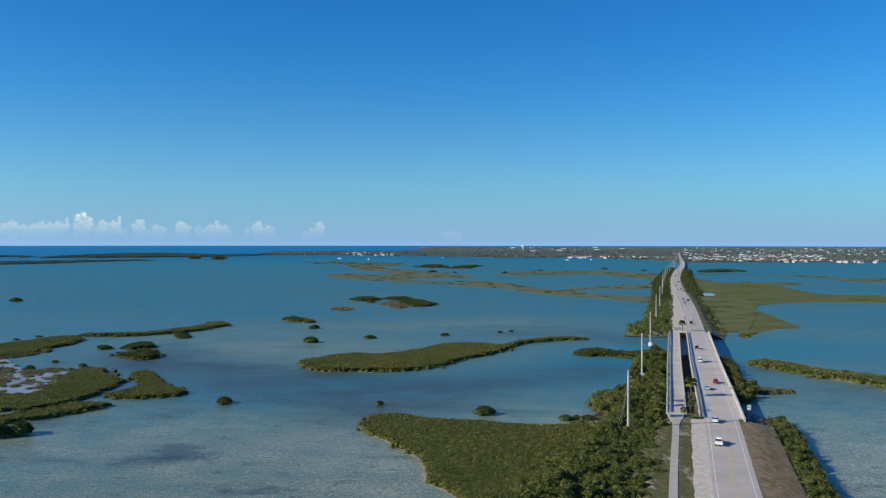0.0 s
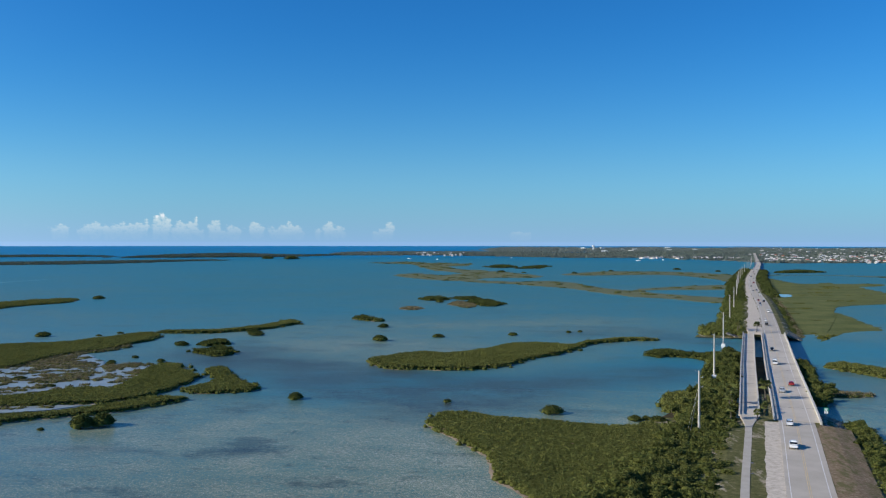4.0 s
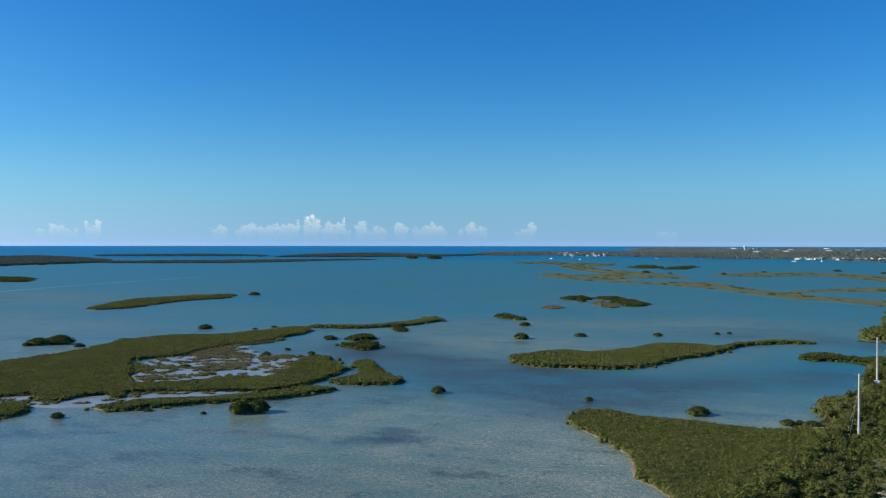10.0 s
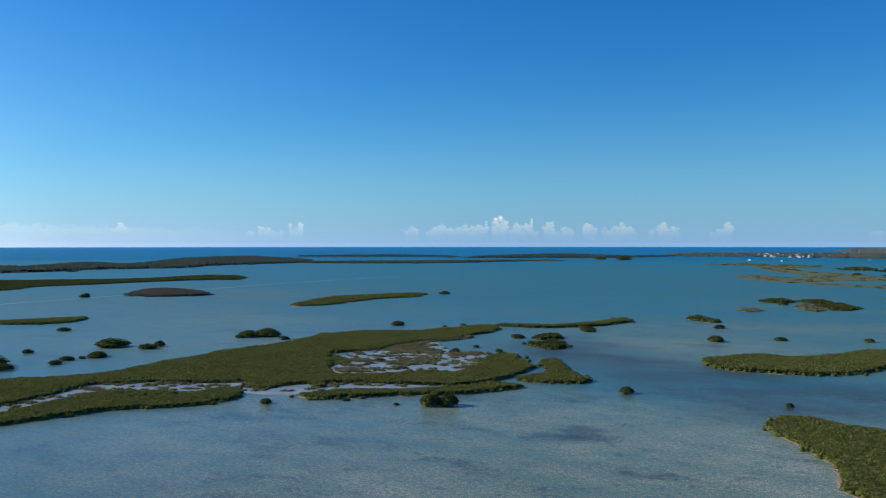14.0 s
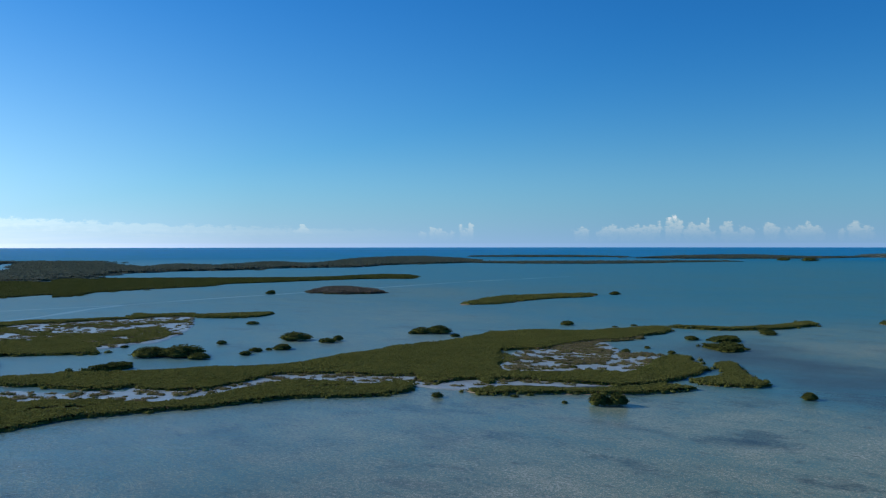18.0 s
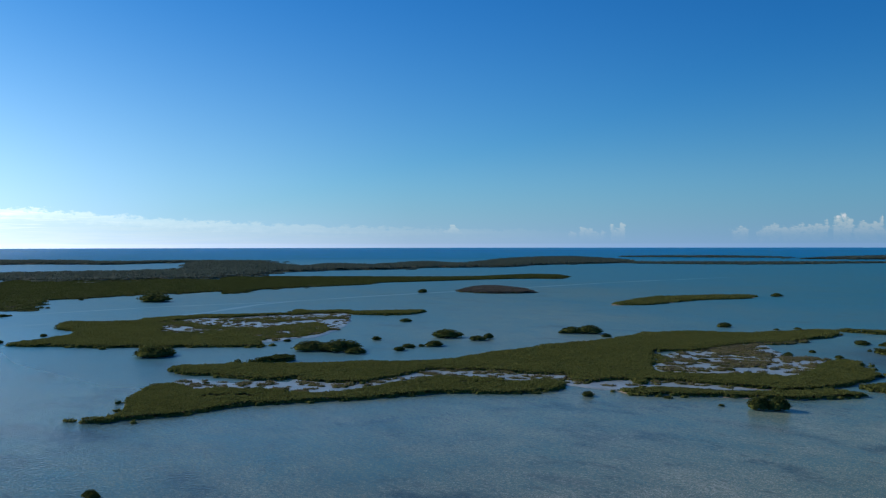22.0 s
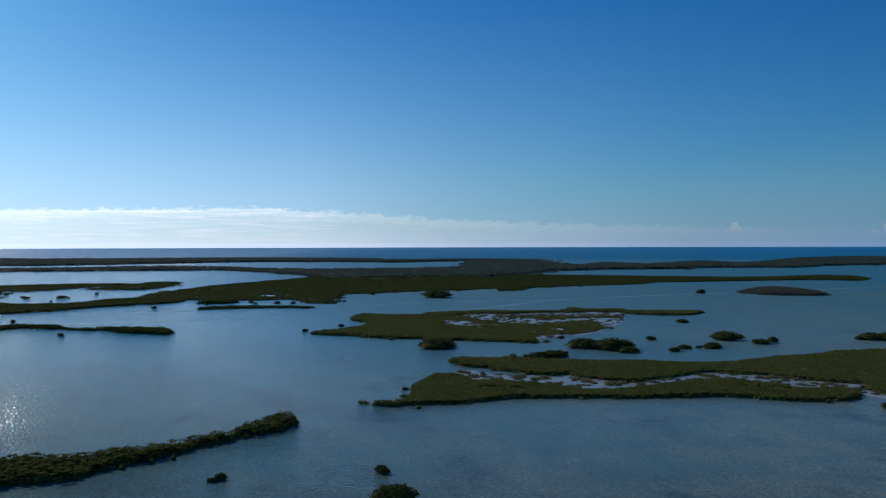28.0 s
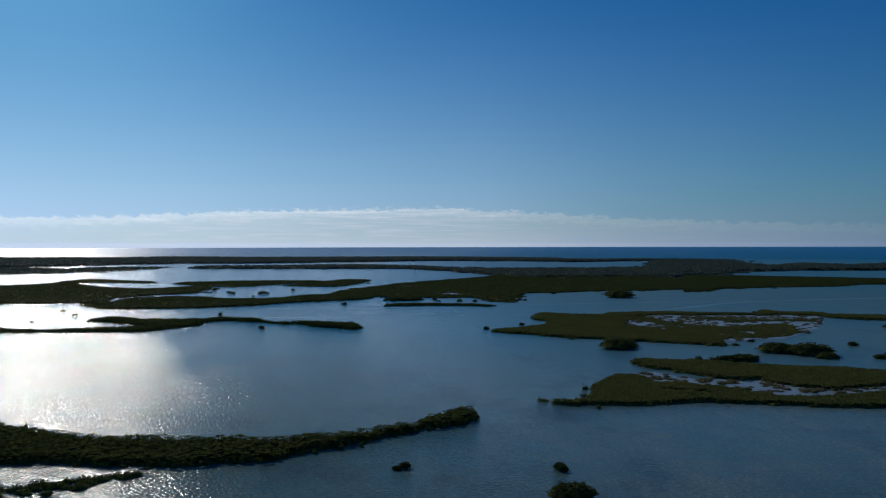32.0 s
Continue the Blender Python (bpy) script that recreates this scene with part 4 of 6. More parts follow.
# ---- islands ----
key((95, 81), 2.0, [(-22.5, 250.2, 0.6), (-20.7, 250.9, 8.7), (-16.5, 249.1, 13.3), (-9.6, 241.4, 18.9), (-4.0, 233.6, 23.0), (-1.7, 225.1, 31.1), (1.9, 221.6, 33.0), (5.3, 217.7, 35.3), (7.9, 214.3, 37.8), (11.8, 210.7, 41.0), (17.9, 205.4, 44.8), (23.7, 201.4, 46.0), (28.0, 197.5, 50.0), (33.4, 194.0, 50.9)], "broad dense olive mangrove point reaching from the causeway", gap=0.95, leaves=28, leaf=0.19, rough=1.0, step=1.5, beach=1.2)
key((99, 81), 2.0, [(-61.8, 378.7, 1.6), (-55.0, 374.3, 13.4), (-48.0, 378.6, 21.1), (-38.5, 383.2, 25.3), (-28.3, 381.8, 24.8), (-18.6, 386.2, 27.1), (-8.8, 395.5, 29.3), (-1.4, 409.2, 34.5), (9.1, 422.0, 26.8), (22.6, 430.9, 18.7), (31.0, 437.7, 6.2), (40.9, 458.1, 3.2), (53.1, 468.7, 3.5), (65.4, 476.8, 3.7), (78.2, 474.3, 0.6)], "long crescent mangrove island tapering to a thin tail", gap=1.2, leaves=28, leaf=0.23, beach=0.8)
key((113, 104), 1.9, [(-205.1, 491.4, 0.6), (-183.3, 493.6, 4.9), (-168.4, 503.9, 5.1), (-155.6, 521.9, 9.3), (-147.7, 546.9, 10.4), (-145.3, 559.5, 13.1), (-138.6, 553.3, 0.6)], "long thin mangrove spit", gap=1.5, leaves=30, leaf=0.28, beach=0.7)
key((110, 109), 1.9, [(-160.0, 434.3, 0.6), (-157.3, 436.7, 7.3), (-153.5, 439.9, 8.8), (-149.3, 440.0, 4.4)], "small lens-shaped dark mangrove islet", BUSH, gap=1.5, leaves=40, leaf=0.28, wild=0.35)
key((111, 109), 1.9, [(-153.0, 406.2, 0.6), (-149.1, 405.6, 3.4), (-144.9, 405.0, 8.2), (-141.4, 407.0, 15.6), (-135.7, 403.5, 5.6)], "small lens-shaped mangrove islet beside another", BUSH, gap=1.5, leaves=40, leaf=0.28, wild=0.35)
key((127, 118), 1.9, [(-423.9, 568.4, 0.6), (-427.1, 594.2, 19.9), (-431.1, 633.1, 45.0), (-429.3, 666.4, 40.8), (-424.9, 698.5, 31.1), (-416.0, 725.8, 28.4), (-402.2, 746.3, 24.8), (-399.1, 761.9, 1.7)], "long low mangrove island with brown and green scrub", gap=2.2, leaf=0.4, fill=0.92, wild=0.35)
key((137, 132), 2.1, [(-660.5, 619.6, 0.6), (-669.8, 648.3, 42.7), (-658.4, 666.6, 64.8), (-632.2, 670.2, 47.7), (-608.2, 667.9, 25.9), (-590.4, 659.1, 0.6)], "oval island of bare grey-brown scrub", DEAD, wild=0.6, gap=2.4, leaf=0.42, leaves=50, rough=2.5)
key((96, 94), 2.1, [(-81.5, 794.7, 0.6), (-77.4, 806.6, 20.1), (-68.4, 806.8, 20.1), (-60.9, 798.2, 3.8)], "small oval dark mangrove islet", BUSH, gap=2.2, leaf=0.4, leaves=44, wild=0.35)
key((94, 93), 1.9, [(-52.5, 815.2, 5.0), (-44.8, 811.7, 17.1), (-36.6, 819.7, 9.3)], "small brownish mangrove islet behind others", BUSH, gap=2.2, leaf=0.4, leaves=44, wild=0.35)
key((94, 92), 1.4, [(-54.0, 740.5, 3.2), (-46.1, 745.2, 27.2), (-37.8, 728.9, 29.1), (-31.6, 728.1, 16.0)], "small islet of brown scrub and marl", SCRUB, gap=2.2, leaf=0.36, fill=0.8, wild=0.4)
key((93, 91), 2.1, [(-35.0, 761.6, 17.3), (-26.9, 758.9, 27.7), (-17.6, 745.0, 26.5), (-11.6, 737.1, 5.7)], "rounded dark mangrove islet", BUSH, gap=2.2, leaf=0.4, leaves=44, wild=0.35)
key((97, 96), 1.2, [(-87.9, 682.3, 0.6), (-83.3, 688.5, 12.4), (-76.5, 688.5, 12.4), (-72.0, 688.3, 0.7)], "small brown scrubby islet", SCRUB, gap=2.0, leaf=0.34, fill=0.8, wild=0.4)
key((155, 124), 1.75, [(-321.6, 140.9, 0.6), (-315.7, 144.1, 9.2), (-308.0, 152.0, 12.3), (-299.1, 159.2, 16.6), (-289.0, 165.6, 19.2), (-284.2, 175.1, 17.2), (-274.0, 181.2, 23.3), (-265.6, 191.0, 25.5), (-262.0, 204.8, 19.8), (-258.6, 225.2, 11.4), (-253.5, 233.2, 14.5), (-251.7, 245.0, 21.4), (-247.9, 255.6, 30.1), (-243.0, 265.5, 37.5), (-240.1, 278.8, 46.2), (-238.2, 285.1, 47.4), (-230.8, 283.3, 61.0), (-226.6, 287.0, 61.4), (-226.6, 298.4, 64.8), (-224.2, 315.3, 75.6), (-222.1, 324.5, 81.9)], "long green mangrove island with a broad dense canopy", gap=1.35, leaves=20, leaf=0.26)
key((124, 113), 1.75, [(-247.5, 359.9, 35.6), (-246.4, 366.3, 39.0), (-242.1, 375.3, 41.4), (-236.2, 382.3, 43.3), (-231.1, 390.9, 40.5), (-229.6, 400.1, 32.4), (-221.0, 416.3, 24.0), (-211.3, 431.9, 26.7), (-207.8, 454.9, 21.0), (-203.1, 469.2, 17.0), (-200.2, 473.4, 3.3)], "long green mangrove arm sheltering a pale pond", gap=1.35, leaves=20, leaf=0.26)
key((124, 111), 1.75, [(-186.8, 271.4, 17.9), (-179.4, 266.4, 9.0), (-168.1, 271.8, 8.3), (-158.8, 276.6, 10.3), (-150.9, 284.1, 15.3), (-142.1, 285.5, 14.4), (-136.8, 289.0, 11.8), (-135.5, 299.3, 18.3), (-137.3, 317.2, 29.0), (-137.2, 328.6, 34.2), (-133.9, 333.5, 29.1), (-126.3, 327.0, 9.8), (-123.7, 330.1, 0.6)], "green mangrove band with brown scrub beside a pale pond", gap=1.25, leaves=24, leaf=0.24)
key((126, 111), 1.6, [(-169.6, 233.4, 0.6), (-165.9, 232.9, 1.9), (-162.3, 237.4, 5.7), (-158.3, 241.4, 5.8), (-151.8, 245.4, 4.8), (-143.8, 250.4, 3.1), (-135.6, 255.1, 3.2), (-128.5, 262.4, 5.0), (-123.0, 269.2, 5.8), (-118.8, 276.8, 7.9), (-114.0, 278.6, 3.0), (-110.5, 282.7, 0.6)], "narrow green mangrove strip along the lagoon edge", gap=1.25, leaves=24, leaf=0.24, rough=1.2, beach=0.9)
key((160, 130), 1.6, [(-242.0, 79.5, 0.6), (-239.2, 83.3, 0.6), (-240.4, 87.6, 1.6), (-247.2, 94.3, 9.6), (-255.9, 100.0, 19.8), (-259.8, 104.3, 25.1), (-261.3, 108.9, 27.9), (-258.6, 113.3, 26.4), (-251.5, 115.4, 20.1), (-249.3, 121.9, 17.9), (-246.2, 130.0, 14.1), (-240.9, 137.0, 11.5), (-233.7, 143.0, 7.6), (-228.4, 150.2, 5.1), (-224.9, 161.0, 7.5), (-223.1, 173.8, 10.2), (-222.3, 193.2, 15.3), (-217.2, 199.4, 14.5), (-210.7, 204.7, 14.1), (-202.2, 208.0, 10.8), (-196.3, 214.1, 9.5), (-195.2, 220.7, 10.4), (-193.4, 224.3, 10.1), (-191.4, 225.9, 4.5), (-192.0, 229.6, 0.6)], "green mangrove strip ending in a thin ragged point", gap=1.25, leaves=24, leaf=0.24, rough=1.6, beach=0.9)
key((111, 107), 1.7, [(-116.6, 299.5, 0.6), (-112.6, 300.2, 5.1), (-108.4, 304.6, 10.0), (-107.5, 315.2, 19.5), (-102.7, 311.1, 13.9), (-96.4, 305.6, 6.4), (-92.6, 305.3, 0.6)], "small hooked mangrove islet with a marl edge", gap=1.2, leaves=28, leaf=0.23, beach=0.7, rough=0.9)
key((110, 109), 1.7, [(-125.3, 345.9, 0.6), (-121.8, 343.4, 7.2), (-117.1, 339.4, 14.6), (-115.0, 339.0, 10.2)], "narrow mangrove stem of a hooked islet", gap=1.2, leaves=28, leaf=0.23, rough=0.9)
key((152, 130), 1.8, [(-995.0, 526.7, 206.1), (-1003.4, 571.4, 187.0), (-1013.4, 611.1, 172.2), (-1008.1, 643.1, 150.3), (-997.3, 672.5, 134.6), (-981.2, 718.5, 110.1), (-913.4, 859.0, 56.6), (-905.8, 934.2, 61.4), (-902.3, 993.5, 77.5), (-859.8, 1021.1, 64.2)], "thin low mangrove bar reaching out from the marsh", BUSH, hearts=False, gap=3.0, leaf=0.5, leaves=20, rough=4.0, step=5.0)
key((125, 123), 1.3, [(-214.3, 308.9, 18.5), (-210.2, 311.4, 15.8), (-205.4, 312.0, 11.1), (-201.1, 311.6, 5.6)], "mangrove fringe running out into the pale pond", gap=1.5, leaves=24, leaf=0.24, fill=0.6, rough=2.0, bare=True)
key((164, 156), 1.75, [(-456.3, 119.3, 0.7), (-454.5, 126.4, 8.4), (-453.3, 138.9, 16.4), (-456.9, 151.9, 31.6), (-485.6, 165.5, 66.5), (-481.0, 176.0, 70.0), (-474.9, 191.9, 72.0), (-473.2, 202.3, 78.0)], "mangrove island tapering to a thin point", leaves=26, gap=1.7, leaf=0.33, rough=2.0)
key((162, 160), 1.75, [(-542.9, 172.9, 7.3), (-537.7, 175.8, 24.9), (-531.3, 179.4, 28.8), (-525.8, 181.4, 32.6)], "blunt mangrove horn beside a small bay", leaves=26, gap=1.7, leaf=0.33, rough=2.0)
key((157, 150), 1.75, [(-430.6, 180.1, 29.9), (-417.6, 191.3, 28.9), (-408.9, 200.8, 28.5), (-404.9, 212.5, 33.1), (-396.4, 218.3, 31.0), (-367.6, 209.2, 1.4)], "green mangrove shore in front of marl pools", leaves=26, gap=1.7, leaf=0.33, rough=2.0)
key((152, 145), 1.3, [(-422.4, 222.0, 29.1), (-418.7, 238.4, 28.1), (-423.2, 260.2, 36.7), (-424.3, 272.9, 37.9), (-425.5, 286.0, 26.3), (-428.6, 296.4, 2.7)], "brown-green scrub flat broken by marl pools", gap=1.8, leaf=0.34, leaves=26, fill=0.62, rough=2.2, patch=0.035, ground=SAND, top=0.28)
key((157, 139), 1.75, [(-530.7, 219.4, 19.2), (-542.3, 241.6, 13.5), (-546.0, 265.6, 9.2), (-536.1, 283.3, 9.2), (-530.5, 303.6, 4.2), (-524.0, 326.1, 4.2), (-531.9, 336.0, 21.2), (-526.2, 344.7, 10.1), (-514.0, 366.6, 10.1), (-498.5, 365.3, 9.5), (-482.7, 384.2, 14.8), (-477.9, 401.8, 12.5), (-480.0, 413.5, 0.6)], "thin ragged mangrove bar behind marl pools", leaves=26, gap=1.7, leaf=0.33, rough=2.0)
key((197, 166), 1.6, [(-223.3, -81.4, 26.1), (-218.5, -72.3, 20.4), (-214.2, -63.6, 16.3), (-210.4, -57.6, 13.0), (-203.9, -43.9, 10.8), (-199.1, -30.7, 11.1), (-198.1, -17.9, 10.4), (-197.6, -7.4, 9.0), (-200.9, 2.0, 5.6), (-202.9, 9.1, 4.5), (-206.6, 16.6, 2.5), (-211.5, 24.6, 1.5), (-216.9, 33.1, 1.6), (-223.8, 40.9, 6.6), (-226.3, 46.4, 8.0), (-225.7, 50.3, 0.6)], "long dark mangrove bar with a ragged outline", mat=BUSH, wild=0.75, gap=0.8, leaves=26, leaf=0.13, rough=2.2, step=1.5, ground=MUD, stray=0.3, beach=-0.5)
key((151, 149), 2.6, [(-316.1, 175.3, 0.6), (-316.2, 183.9, 0.7), (-316.3, 190.5, 2.7), (-314.2, 192.1, 0.6)], "small dark mangrove spit beside the long island", BUSH, gap=1.8)
key((81, 76), 2.4, [(67.2, 414.8, 4.6), (72.9, 416.1, 7.9), (80.3, 411.7, 3.4), (87.7, 408.6, 4.3), (94.3, 402.1, 13.4), (99.4, 396.3, 14.9)], "low dark mangrove spit beside the old bridge", BUSH, gap=2.2, leaves=60)
key((101, 98), 2.6, [(-109.6, 590.9, 0.6), (-102.7, 591.6, 11.8), (-90.6, 576.4, 4.5), (-86.0, 576.2, 0.6)], "small ragged dark mangrove islet", BUSH, gap=2.2, leaf=0.4, fill=0.85, wild=0.35)
key((70, 59), 2.6, [(136.2, 377.3, 0.6), (141.1, 378.6, 7.2), (147.7, 364.1, 7.3), (153.1, 349.0, 5.6), (160.4, 340.2, 6.7), (169.7, 327.9, 9.0), (178.4, 302.3, 11.2)], "long narrow mangrove bar with a pale shore", gap=1.8, leaves=60, leaf=0.3, beach=1.0)
key((70, 68), 1.6, [(109.6, 305.9, 0.6), (117.7, 310.2, 5.2), (126.0, 309.5, 0.6)], "tiny brown scrubby islet with a marl edge", SCRUB, gap=1.5, fill=0.8, leaf=0.25)
key((-157, -171), 1.2, [(-175.6, -75.9, 8.7), (-173.5, -60.1, 4.0), (-174.3, -49.9, 5.1), (-178.2, -43.1, 3.1), (-181.9, -34.7, 1.2), (-178.9, -28.7, 0.6)], "sparse dark mangrove shoots standing in the shallows", BUSH, gap=1.3, leaves=44, leaf=0.2, fill=0.5, rough=1.5, bare=True, patch=0.2)
key((195, 184), 1.6, [(-519.4, -153.6, 5.9), (-511.8, -128.0, 0.6), (-509.9, -106.7, 4.0), (-511.4, -76.4, 9.4), (-527.4, -62.3, 8.4), (-537.2, -48.4, 6.9)], "long thin dark mangrove bar", BUSH, gap=1.6, leaf=0.3, leaves=36, rough=1.6, wild=0.5, stray=0.35)
key((190, 178), 1.6, [(-576.5, -113.0, 3.8), (-581.0, -102.7, 15.3), (-557.4, -82.2, 16.0), (-551.4, -64.6, 17.7), (-555.5, -49.6, 9.7), (-567.8, -30.9, 6.1), (-560.9, -20.0, 5.9), (-539.9, -2.4, 1.2), (-528.9, 8.4, 0.6)], "thin ragged dark mangrove bar", BUSH, gap=1.6, leaf=0.3, leaves=36, rough=1.6, wild=0.5, stray=0.35)
key((178, 174), 1.9, [(-531.6, 13.3, 0.6), (-518.5, 24.3, 8.8), (-506.2, 36.9, 10.1), (-498.7, 45.3, 11.5)], "small dark mangrove bar", BUSH, gap=1.6, leaf=0.3, leaves=36, rough=1.6, wild=0.5, stray=0.35)
MID = dict(hearts=False, gap=4.4, leaf=0.7, leaves=14, rough=6.0, step=8.0)
key((175, 143), 1.6, [(-848, 72, 33.2), (-874, 107, 82.1), (-904, 139, 132.6), (-936, 187, 174.7), (-976, 241, 225.3), (-1000, 286, 318.8), (-1057, 336, 267.8), (-1038, 376, 238.2), (-1033, 421, 221.0), (-1011, 461, 196.6), (-981, 495, 161.3), (-950, 535, 127.3), (-927, 580, 87.6), (-903, 615, 54.9), (-885, 663, 31.1)], "broad low mangrove marsh with an uneven shore", BUSH, **MID)
key((172, 170), 2.2, [(-737, 102, 0.6), (-740, 115, 13.0), (-737, 128, 1.7)], "dark mangrove bank at the marsh edge", BUSH, gap=2.4, leaf=0.6)
key((172, 165), 1.4, [(-670, 91, 0.6), (-675, 102, 5.7), (-672, 123, 5.8), (-661, 152, 2.7), (-646, 168, 0.6)], "thin mangrove bar before the marsh", BUSH, gap=2.2, leaf=0.6)
key((178, 174), 2, [(-1037, 36, 6.0), (-1052, 70, 50.1), (-1089, 94, 70.7), (-1137, 125, 27.9)], "dark mangrove lobe between marsh pools", BUSH, **MID)
key((-157, -176), 2, [(-978, -416, 206.8), (-949, -333, 188.2), (-931, -265, 165.0), (-939, -235, 178.2), (-959, -207, 197.0), (-896, -168, 138.2), (-914, -160, 102.0), (-920, -128, 59.5), (-953, -86, 53.1), (-997, -70, 32.6)], "broad dark mangrove marsh with inlets", BUSH, **MID)
key((-169, -186), 2, [(-736, -149, 0.6), (-719, -126, 29.7), (-750, -107, 66.7), (-748, -70, 66.9), (-736, -37, 43.4), (-740, -14, 33.2), (-750, 8, 26.8), (-783, 42, 38.9), (-785, 83, 26.9)], "broad dark mangrove marsh with a ragged shore", BUSH, gap=3.2, leaf=0.5, leaves=24, rough=4.0, step=5.0, hearts=False)
key((-168, -173), 2, [(-1179, -258, 11.6), (-1218, -231, 42.9), (-1186, -183, 21.7), (-1148, -143, 0.6)], "thin dark mangrove bar beyond the marsh", BUSH, **MID)
key((-175, -184), 1.8, [(-1116, -102, 20.6), (-1091, -49, 67.4), (-1109, -1, 54.2), (-1135, 50, 14.0), (-1129, 72, 0.6)], "thin dark mangrove bar across the marsh pools", BUSH, **MID)
key((140, 130), 2.2, [(-985, 820, 10.3), (-951, 844, 20.1), (-917, 888, 31.1), (-903, 937, 54.4), (-896, 974, 68.2), (-881, 1003, 70.4), (-839, 996, 45.8)], "long thin mangrove bar with a taller clump at its tip", BUSH, **MID)
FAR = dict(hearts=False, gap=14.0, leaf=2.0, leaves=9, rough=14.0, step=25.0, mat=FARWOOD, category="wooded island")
key((-175, -210), 7, [(-2789, -247, 362.8), (-2676, -12, 364.6), (-2707, 236, 308.2), (-2714, 558, 241.1), (-2495, 841, 186.9), (-2308, 880, 118.4), (-2353, 1137, 45.9), (-2165, 1265, 33.9)], "distant dark wooded shore along the horizon", **FAR)
key((-177, -210), 5, [(-1869, -111, 53.8), (-1855, 40, 80.2), (-1842, 202, 108.4), (-1758, 302, 78.9), (-1555, 368, 91.9), (-1424, 405, 149.7), (-1389, 465, 190.1), (-1373, 584, 184.6), (-1396, 684, 250.5), (-1660, 855, 517.0), (-1647, 962, 390.3)], "distant dark wooded shore behind a lagoon", **FAR)
key((154, 133), 6, [(-1777, 872, 526.0), (-1791, 964, 538.2), (-1736, 1023, 438.8), (-1502, 964, 152.5), (-1587, 1110, 241.2), (-1481, 1156, 152.6), (-1600, 1392, 271.1), (-1482, 1434, 165.9), (-1699, 1825, 491.2)], "distant dark wooded island", **FAR)
key((135, 126), 6, [(-1525, 1547, 219.9), (-1709, 1837, 482.3), (-1730, 2096, 515.4), (-1575, 2084, 310.3), (-1467, 2053, 96.8)], "distant dark green wooded island", **FAR)
key((126, 109), 3, [(-1410, 1940, 38.8), (-1230, 2025, 111.6), (-1065, 2179, 120.4), (-932, 2407, 54.0), (-853, 2487, 11.8)], "distant thin wooded bar", **FAR)
key((125, 116), 4, [(-1925, 2719, 52.3), (-1665, 2907, 101.9), (-1401, 2924, 5.8)], "distant thin wooded bar on the horizon", **FAR)
key((115, 101), 5, [(-1283, 2799, 25.0), (-1223, 2985, 172.2), (-1059, 3159, 270.1), (-790, 3153, 76.5), (-675, 3339, 33.9)], "distant low wooded island on the horizon", **FAR)
key((-156, -175), 7, [(-2720, -1189, 498.6), (-2615, -865, 571.2), (-2615, -602, 514.9), (-2662, -427, 421.9), (-2765, -245, 367.0)], "distant dark wooded shore", **FAR)
key((-162, -173), 2.5, [(-1887, -628, 317.0), (-1770, -492, 218.3), (-1758, -429, 156.0), (-1698, -366, 106.8), (-1815, -317, 104.3), (-1912, -225, 22.6)], "distant dark mangrove flats with pools", **FAR)
FLAT = dict(mat=BUSH, gap=4.2, leaf=0.6, leaves=14, fill=0.03, ground=HEATH, rough=5.0, step=10.0, category="marsh island")
key((98, 88), 1.0, [(-182.3, 1379.4, 43.0), (-147.2, 1365.1, 109.9), (-106.0, 1300.5, 99.4), (-74.0, 1339.4, 137.4), (-32.3, 1445.8, 147.6), (14.6, 1389.4, 90.1), (42.7, 1350.5, 29.7)], "low olive-brown marsh flat with pale edges", **FLAT)
key((99, 92), 1.0, [(-328.0, 2188.1, 52.9), (-269.6, 2228.9, 145.9), (-182.2, 1924.6, 262.3), (-149.8, 1837.6, 239.0), (-100.0, 1619.0, 107.3), (-43.5, 1505.3, 119.6)], "olive-brown marsh flat running into a thin tail", **FLAT)
key((96, 93), 1.0, [(-196.5, 1868.3, 59.0), (-182.4, 2070.3, 176.8), (-112.5, 2036.7, 95.6), (-101.3, 2140.2, 50.1)], "thin olive-brown marsh bar", **FLAT)
key((93, 77), 1.2, [(-66.3, 1199.7, 31.8), (-3.0, 1142.9, 36.7), (48.6, 1117.8, 80.5), (75.0, 1074.2, 74.4), (104.8, 959.7, 48.1), (129.1, 908.0, 53.2), (156.9, 863.9, 34.6), (193.4, 813.7, 39.2)], "long thin olive-brown marsh bar", **FLAT)
key((82, 76), 1.0, [(139.4, 980.9, 15.0), (185.0, 1019.0, 29.3), (254.0, 1054.6, 52.8)], "thin marsh bar joining the causeway", **FLAT)
key((86, 76), 1.0, [(91.5, 1447.3, 34.4), (164.6, 1507.3, 93.1), (266.5, 1522.7, 81.7), (318.9, 1401.2, 118.1), (327.5, 1306.7, 134.6)], "thin pale marsh bar dotted with dark bushes", **FLAT)
key((99, 93), 1.5, [(-363, 2219, 29.9), (-266, 2200, 118.9), (-182, 2066, 128.9), (-106, 2114, 25.4)], "distant thin marsh bar", **FLAT)
key((91, 90), 3, [(-47, 1844, 0.6), (-24, 1895, 80.6), (4, 1846, 0.6)], "distant oval dark mangrove islet", BUSH, gap=5.0, leaf=1.2, rough=4.0, step=8, wild=0.35)
key((89, 88), 3, [(21, 1765, 0.6), (43, 1830, 52.5), (71, 1916, 14.2)], "distant dark mangrove islet", BUSH, gap=5.0, leaf=1.2, rough=4.0, step=8)
key((75, 62), 1.5, [(375, 1438, 18.7), (493, 1454, 5.9), (565, 1394, 17.7), (589, 1286, 36.2), (587, 1230, 53.2), (651, 1213, 52.7)], "thin brown marsh bar", **FLAT)
